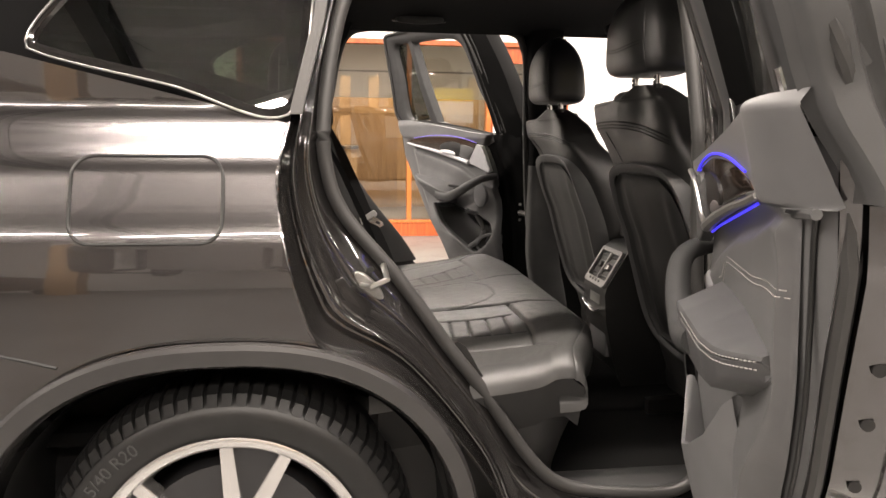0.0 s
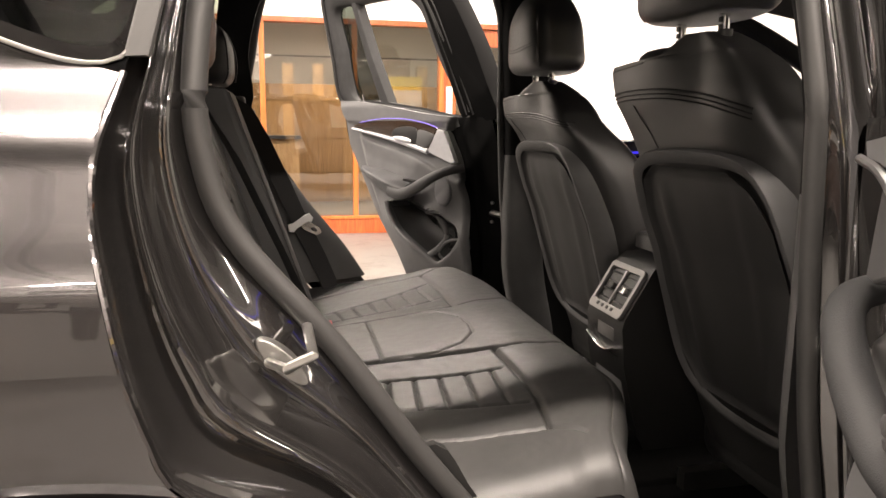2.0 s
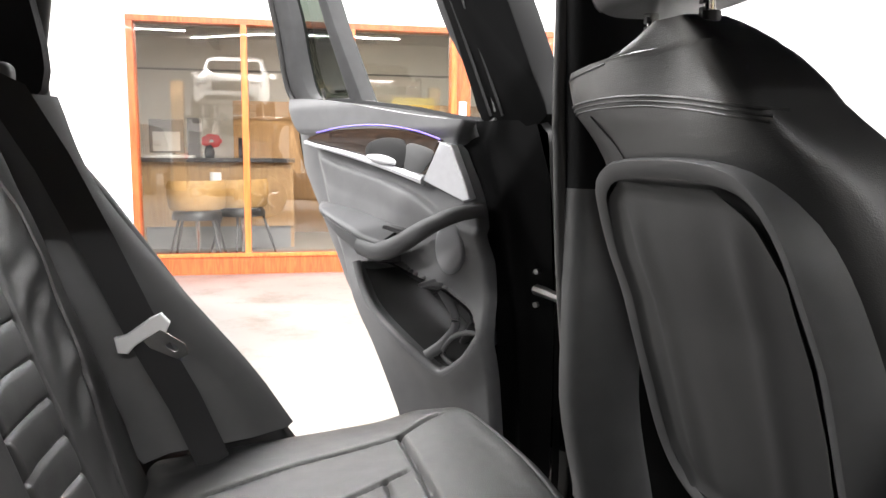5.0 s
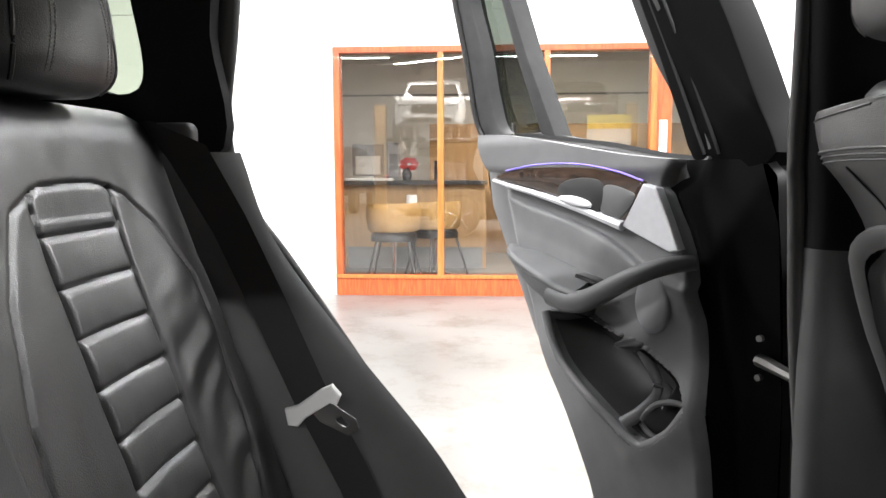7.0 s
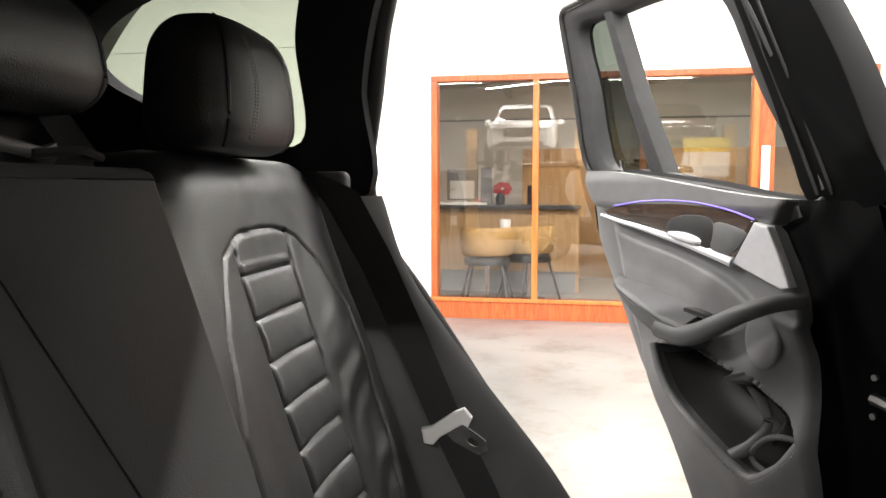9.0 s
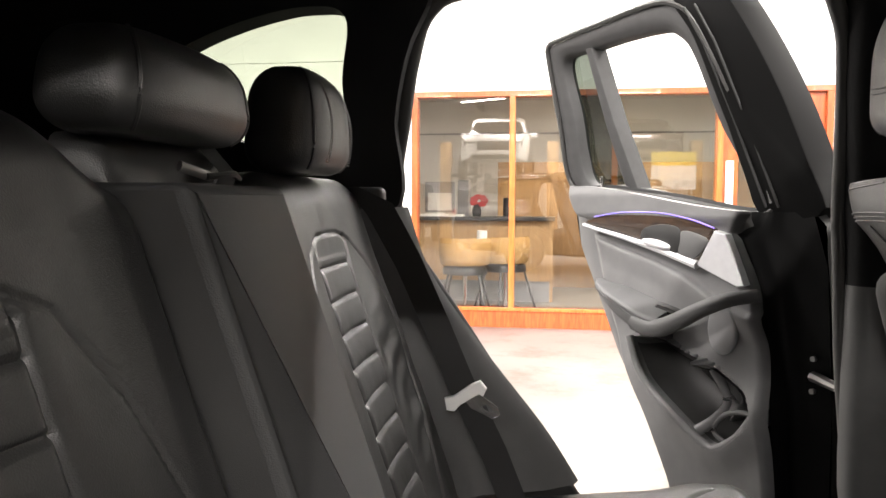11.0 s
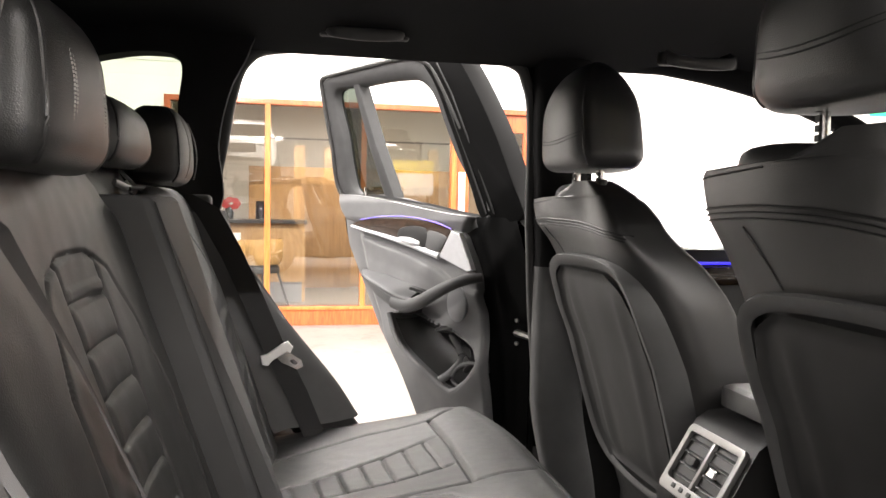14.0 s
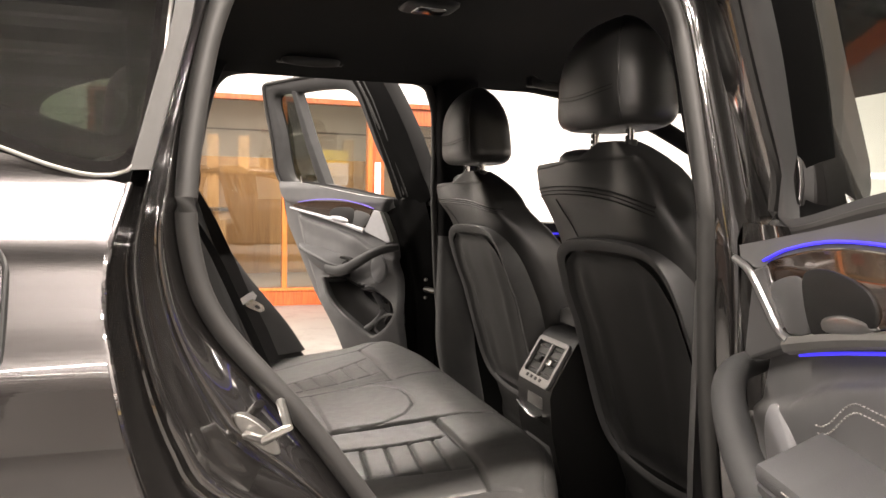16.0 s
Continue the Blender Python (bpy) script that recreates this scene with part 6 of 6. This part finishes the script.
def cabinet(x0, x1, y, rows, label):
    c = thing("wall_cabinet", ((x0 + x1) / 2, y, 0), label, "cabinet")
    part("body", box(x0, x1, y + 0.022, y + 0.5, 0.0, rows[-1]), M["veneer2"], c, smooth=False)
    n = max(1, round((x1 - x0) / 0.75))
    for a, b in zip(rows, rows[1:]):
        for k in range(n):
            w = (x1 - x0) / n
            part("cabinet_front", box(x0 + k * w + 0.004, x0 + (k + 1) * w - 0.004, y, y + 0.020, a + 0.004, b - 0.004), M["veneer2"] if (a > 1.5) == (k % 2 == 0) else M["veneer"], c, smooth=False)
    return c


cabinet(-0.85, 0.65, 12.2, [0.05, 0.46, 0.98, 1.545, 1.80], "tall brown wood-veneered office cabinet")
cabinet(0.65, 2.9, 12.3, [0.05, 0.46, 0.98, 1.545, 1.80], "tall brown wood-veneered office cabinet")


def stool(x, y, turn):
    s = thing("bar_stool", (x, y, 0), "black stool with a plaited straw back and chrome pedestal", "stool", "stools at the counter")
    m = pose(x, y, 0, 0, 0, turn)
    T = lambda g: ([m @ Vector(v) for v in g[0]], g[1])
    part("pedestal", T(tube([(0, 0, 0.02), (0, 0, 0.45)], 0.025, 12)), M["chrome"], s)
    part("base", T(pillow([(0.19 * math.cos(t), 0.19 * math.sin(t)) for t in np.linspace(0, 2 * math.pi, 28, endpoint=False)], flat_xy, 0.0, 0.03, 3)), M["chrome"], s)
    part("seat", T(pillow([(0.25 * math.cos(t), 0.24 * math.sin(t)) for t in np.linspace(0, 2 * math.pi, 28, endpoint=False)], flat_xy, 0.43, 0.54, 4)), M["blackwood"], s)
    for e in (-1, 1):
        for f in (-1, 1):
            part("leg", T(tube([(e * 0.16, f * 0.14, 0.46), (e * 0.26, f * 0.24, 0.0)], 0.014, 8)), M["blackwood"], s)
    arc = np.linspace(radians(185), radians(355), 20)
    part("backrest", T(grid([[Vector(((0.275 + bulge) * math.cos(t), (0.25 + bulge) * math.sin(t), z + 0.012 * math.sin(t * 40))) for t in arc] for z, bulge in ((0.53, -0.02), (0.55, 0.0), (0.66, 0.018), (0.78, 0.020), (0.83, 0.0), (0.81, -0.012), (0.56, -0.02))])), M["wicker"], s, "plaited straw stool back")
    return s


stool(-1.02, 9.65, 0)
stool(-0.60, 10.05, 40)

mon = thing("desktop_computer", (-1.45, 10.65, 1.05), "pale grey all-in-one computer seen from behind", "computer")
part("body", box(-1.66, -1.28, 10.72, 10.76, 1.10, 1.48), M["grey"], mon, smooth=False, bevel=0.008)
part("panel", box(-1.62, -1.32, 10.712, 10.718, 1.12, 1.34), M["whiteplastic"], mon, smooth=False)
part("stand", box(-1.55, -1.40, 10.70, 10.85, 1.046, 1.10), M["whiteplastic"], mon, smooth=False, bevel=0.004)
tray = tagged(part("paper_tray", box(-1.70, -1.15, 10.50, 10.68, 1.047, 1.075), M["whiteplastic"], smooth=False, bevel=0.006), "white paper tray on the black worktop", "tray")
part_box = tagged(part("machine_housing", box(-1.24, -1.10, 10.7, 10.95, 1.047, 1.50), M["grey"], smooth=False, bevel=0.01), "grey upright machine housing on the counter", "machine")
mug = tagged(part("black_cup", tube([(-0.62, 10.75, 1.047), (-0.62, 10.75, 1.28)], 0.055, 20), M["plastic"]), "black cylindrical cup on the worktop", "cup")
cupw = tagged(part("white_cup", tube([(-0.86, 9.95, 0.73), (-0.86, 9.95, 0.90)], 0.06, 20), M["whiteplastic"]), "white paper cup beside the stool", "cup")
tb = thing("side_table", (-0.86, 10.0, 0), "small dark round table behind the stools", "table")
part("tabletop", pillow([(-0.86 + 0.2 * math.cos(t), 10.0 + 0.2 * math.sin(t)) for t in np.linspace(0, 2 * math.pi, 28, endpoint=False)], flat_xy, 0.70, 0.73, 8), M["blackwood"], tb)
part("leg", tube([(-0.86, 10.0, 0.0), (-0.86, 10.0, 0.71)], 0.03, 10), M["blackwood"], tb)
plant = thing("flower_stem", (-0.95, 10.7, 1.047), "red flowers with pale curved stems in a dark vase", "plant")
part("vase", tube([(-1.0, 10.72, 1.046), (-1.0, 10.72, 1.12), (-1.0, 10.72, 1.2)], [0.05, 0.06, 0.035], 16), M["plastic"], plant)
for k in range(9):
    a = k * 0.9
    part("petal", pillow([(0.05 * math.cos(t), 0.035 * math.sin(t)) for t in np.linspace(0, 2 * math.pi, 14, endpoint=False)], lambda u, v, w: Vector((-0.97 + 0.07 * math.cos(a) + u, 10.70 + w + 0.02 * math.sin(a * 3), 1.24 + 0.05 * math.sin(a) + v)), -0.02, 0.02, 3, 5), M["red"], plant)
for e, h in ((0.16, 0.42), (0.24, 0.34), (-0.08, 0.38)):
    part("stem", tube(curve([(-1.0, 10.72, 1.18), (-0.98 + e * 0.2, 10.72, 1.18 + h * 0.5), (-1.0 + e, 10.72, 1.18 + h), (-0.95 + e * 1.5, 10.72, 1.2 + h)], 14), 0.006, 6), M["whiteplastic"], plant)


# ---------------------------------------------------------------- cars on lifts and boards across the hall, mirrored in the panes
def lifted_car(x, y, z, mat, label, tall, lifted=True):
    c = thing("lifted_suv" if lifted else "parked_suv", (x, y, z), label, "car", "cars on lifts" if lifted else "cars parked in the hall")
    n = 26
    rs = []
    for i in range(n):
        f = i / (n - 1)
        yy = y + 2.25 - 4.5 * f                      # nose towards the shopfront
        low = 0.32 + 0.1 * step(0.06, 0.0, f) + 0.1 * step(0.94, 1.0, f)
        top = np.interp(f, [0.0, 0.03, 0.10, 0.27, 0.40, 0.50, 0.85, 0.95, 1.0], [0.80, 0.98, 1.06, 1.12, 1.55 * tall, 1.72 * tall, 1.70 * tall, 1.25, 0.85])
        hw = np.interp(f, [0, 0.04, 0.15, 0.85, 1.0], [0.70, 0.86, 0.93, 0.93, 0.80])
        belt = min(top, 1.08)
        ring_ = []
        for u, v in ((-0.96, low), (-1.0, low + 0.18), (-1.0, 0.80 if top > 0.82 else low + 0.3), (-0.97, belt - 0.01), (-0.80, top - 0.06), (-0.62, top), (0.62, top), (0.80, top - 0.06), (0.97, belt - 0.01), (1.0, 0.80 if top > 0.82 else low + 0.3), (1.0, low + 0.18), (0.96, low)):
            ring_.append(Vector((x + u * hw, yy, z + v)))
        rs.append(ring_)
    part("body", rings(rs), mat, c)
    part("windscreen", grid([[Vector((x + s * w, y + 2.25 - 4.5 * f + 0.03, z + h)) for s in (-1, 1)] for f, h, w in ((0.285, 1.16, 0.74), (0.39, 1.53 * tall, 0.62))]), M["gloss"], c)
    part("grille", slab(rounded(x - 0.42, x + 0.42, z + 0.62, z + 0.86, 0.03), lambda u, v, w: Vector((u, y + 2.235 + w, v)), -0.03, 0.03, 0.01), M["gloss"], c)
    part("bumper_intake", slab(rounded(x - 0.6, x + 0.6, z + 0.40, z + 0.52, 0.03), lambda u, v, w: Vector((u, y + 2.20 + w, v)), -0.03, 0.05, 0.01), M["plastic"], c)
    for e in (-1, 1):
        part("headlight", slab(rounded(x + e * 0.62 - 0.16, x + e * 0.62 + 0.16, z + 0.70, z + 0.86, 0.04), lambda u, v, w: Vector((u, y + 2.13 + w, v)), -0.05, 0.08, 0.02), M["chrome"], c)
        part("door_mirror", pillow(rounded(x + e * 1.0 - 0.1, x + e * 1.0 + 0.1, z + 1.05, z + 1.2, 0.05), lambda u, v, w: Vector((u, y + 0.75 - w, v)), 0.06, -0.06, 4, 6), mat, c)
        for q in (-1.4, 1.42):
            part("wheel", tube([(x + e * 0.80, y + q, z + 0.2), (x + e * 0.98, y + q, z + 0.2)], 0.36, 28), M["tyre"], c)
    if not lifted:
        return c
    lift = thing("two_post_lift", (x, y, 0), "two-post vehicle lift with yellow-brown columns", "lift", "vehicle lifts")
    for e in (-1, 1):
        part("column", box(x + e * 1.55 - 0.16, x + e * 1.55 + 0.16, y - 0.15, y + 0.2, 0, z + 1.0), M["veneer"], lift, smooth=False, bevel=0.01)
        for q in (-0.9, 0.9):
            part("arm", tube([(x + e * 1.5, y, z + 0.05), (x + e * 0.6, y + q, z + 0.05), (x + e * 0.6, y + q, z + 0.30)], 0.05, 8), M["beam"], lift)
    return c


lifted_car(-1.62, -5.6, 1.95, M["carwhite"], "white off-road car raised on a lift", 1.0)
lifted_car(2.35, -5.6, 1.95, M["cardark"], "dark brown SUV raised on a lift", 0.95)
lifted_car(-4.5, -5.0, 0.16, M["cardark"], "dark SUV parked on the concrete floor", 0.95, False)
lifted_car(-7.2, -5.4, 0.16, M["carwhite"], "white SUV parked on the concrete floor", 1.0, False)
bd = thing("notice_board", (2.95, -3.3, 0), "white notice board with a yellow header on a stand", "board")
part("panel", box(2.40, 3.50, -3.32, -3.30, 1.55, 2.35), M["whiteplastic"], bd, smooth=False)
part("header", box(2.40, 3.50, -3.298, -3.29, 2.15, 2.50), M["yellow"], bd, smooth=False)
for e in (2.5, 3.4):
    part("leg", tube([(e, -3.34, 0), (e, -3.34, 2.3)], 0.025, 8), M["steel"], bd)

# door with exit sign further along the north wall
ed = thing("exit_door", (7.74, Y1, 0), "brown timber exit door with a pale panel", "door", kind="structure")
ex0, ex1 = 6.98, 8.50
part("door_frame", ring_plate(rounded(ex0, ex1, 0.0, 2.30, 0.002, 1), rounded(ex0 + 0.12, ex1 - 0.12, 0.02, 2.18, 0.002, 1), upright_xz(Y1 - 0.03), 0.0, 0.025), M["veneer"], ed, smooth=False)
part("door_leaf", box(ex0 + 0.12, ex1 - 0.12, Y1 - 0.02, Y1 - 0.004, 0.0, 2.18), M["post"], ed, smooth=False)
sg_ = thing("exit_sign", (6.7, Y1, 2.45), "small green illuminated exit sign over the door", "sign")
part("housing", box(6.46, 6.92, Y1 - 0.05, Y1 - 0.003, 2.40, 2.63), M["whiteplastic"], sg_, smooth=False, bevel=0.004)
part("face", box(6.48, 6.90, Y1 - 0.056, Y1 - 0.051, 2.42, 2.61), M["green_sign"], sg_, smooth=False)
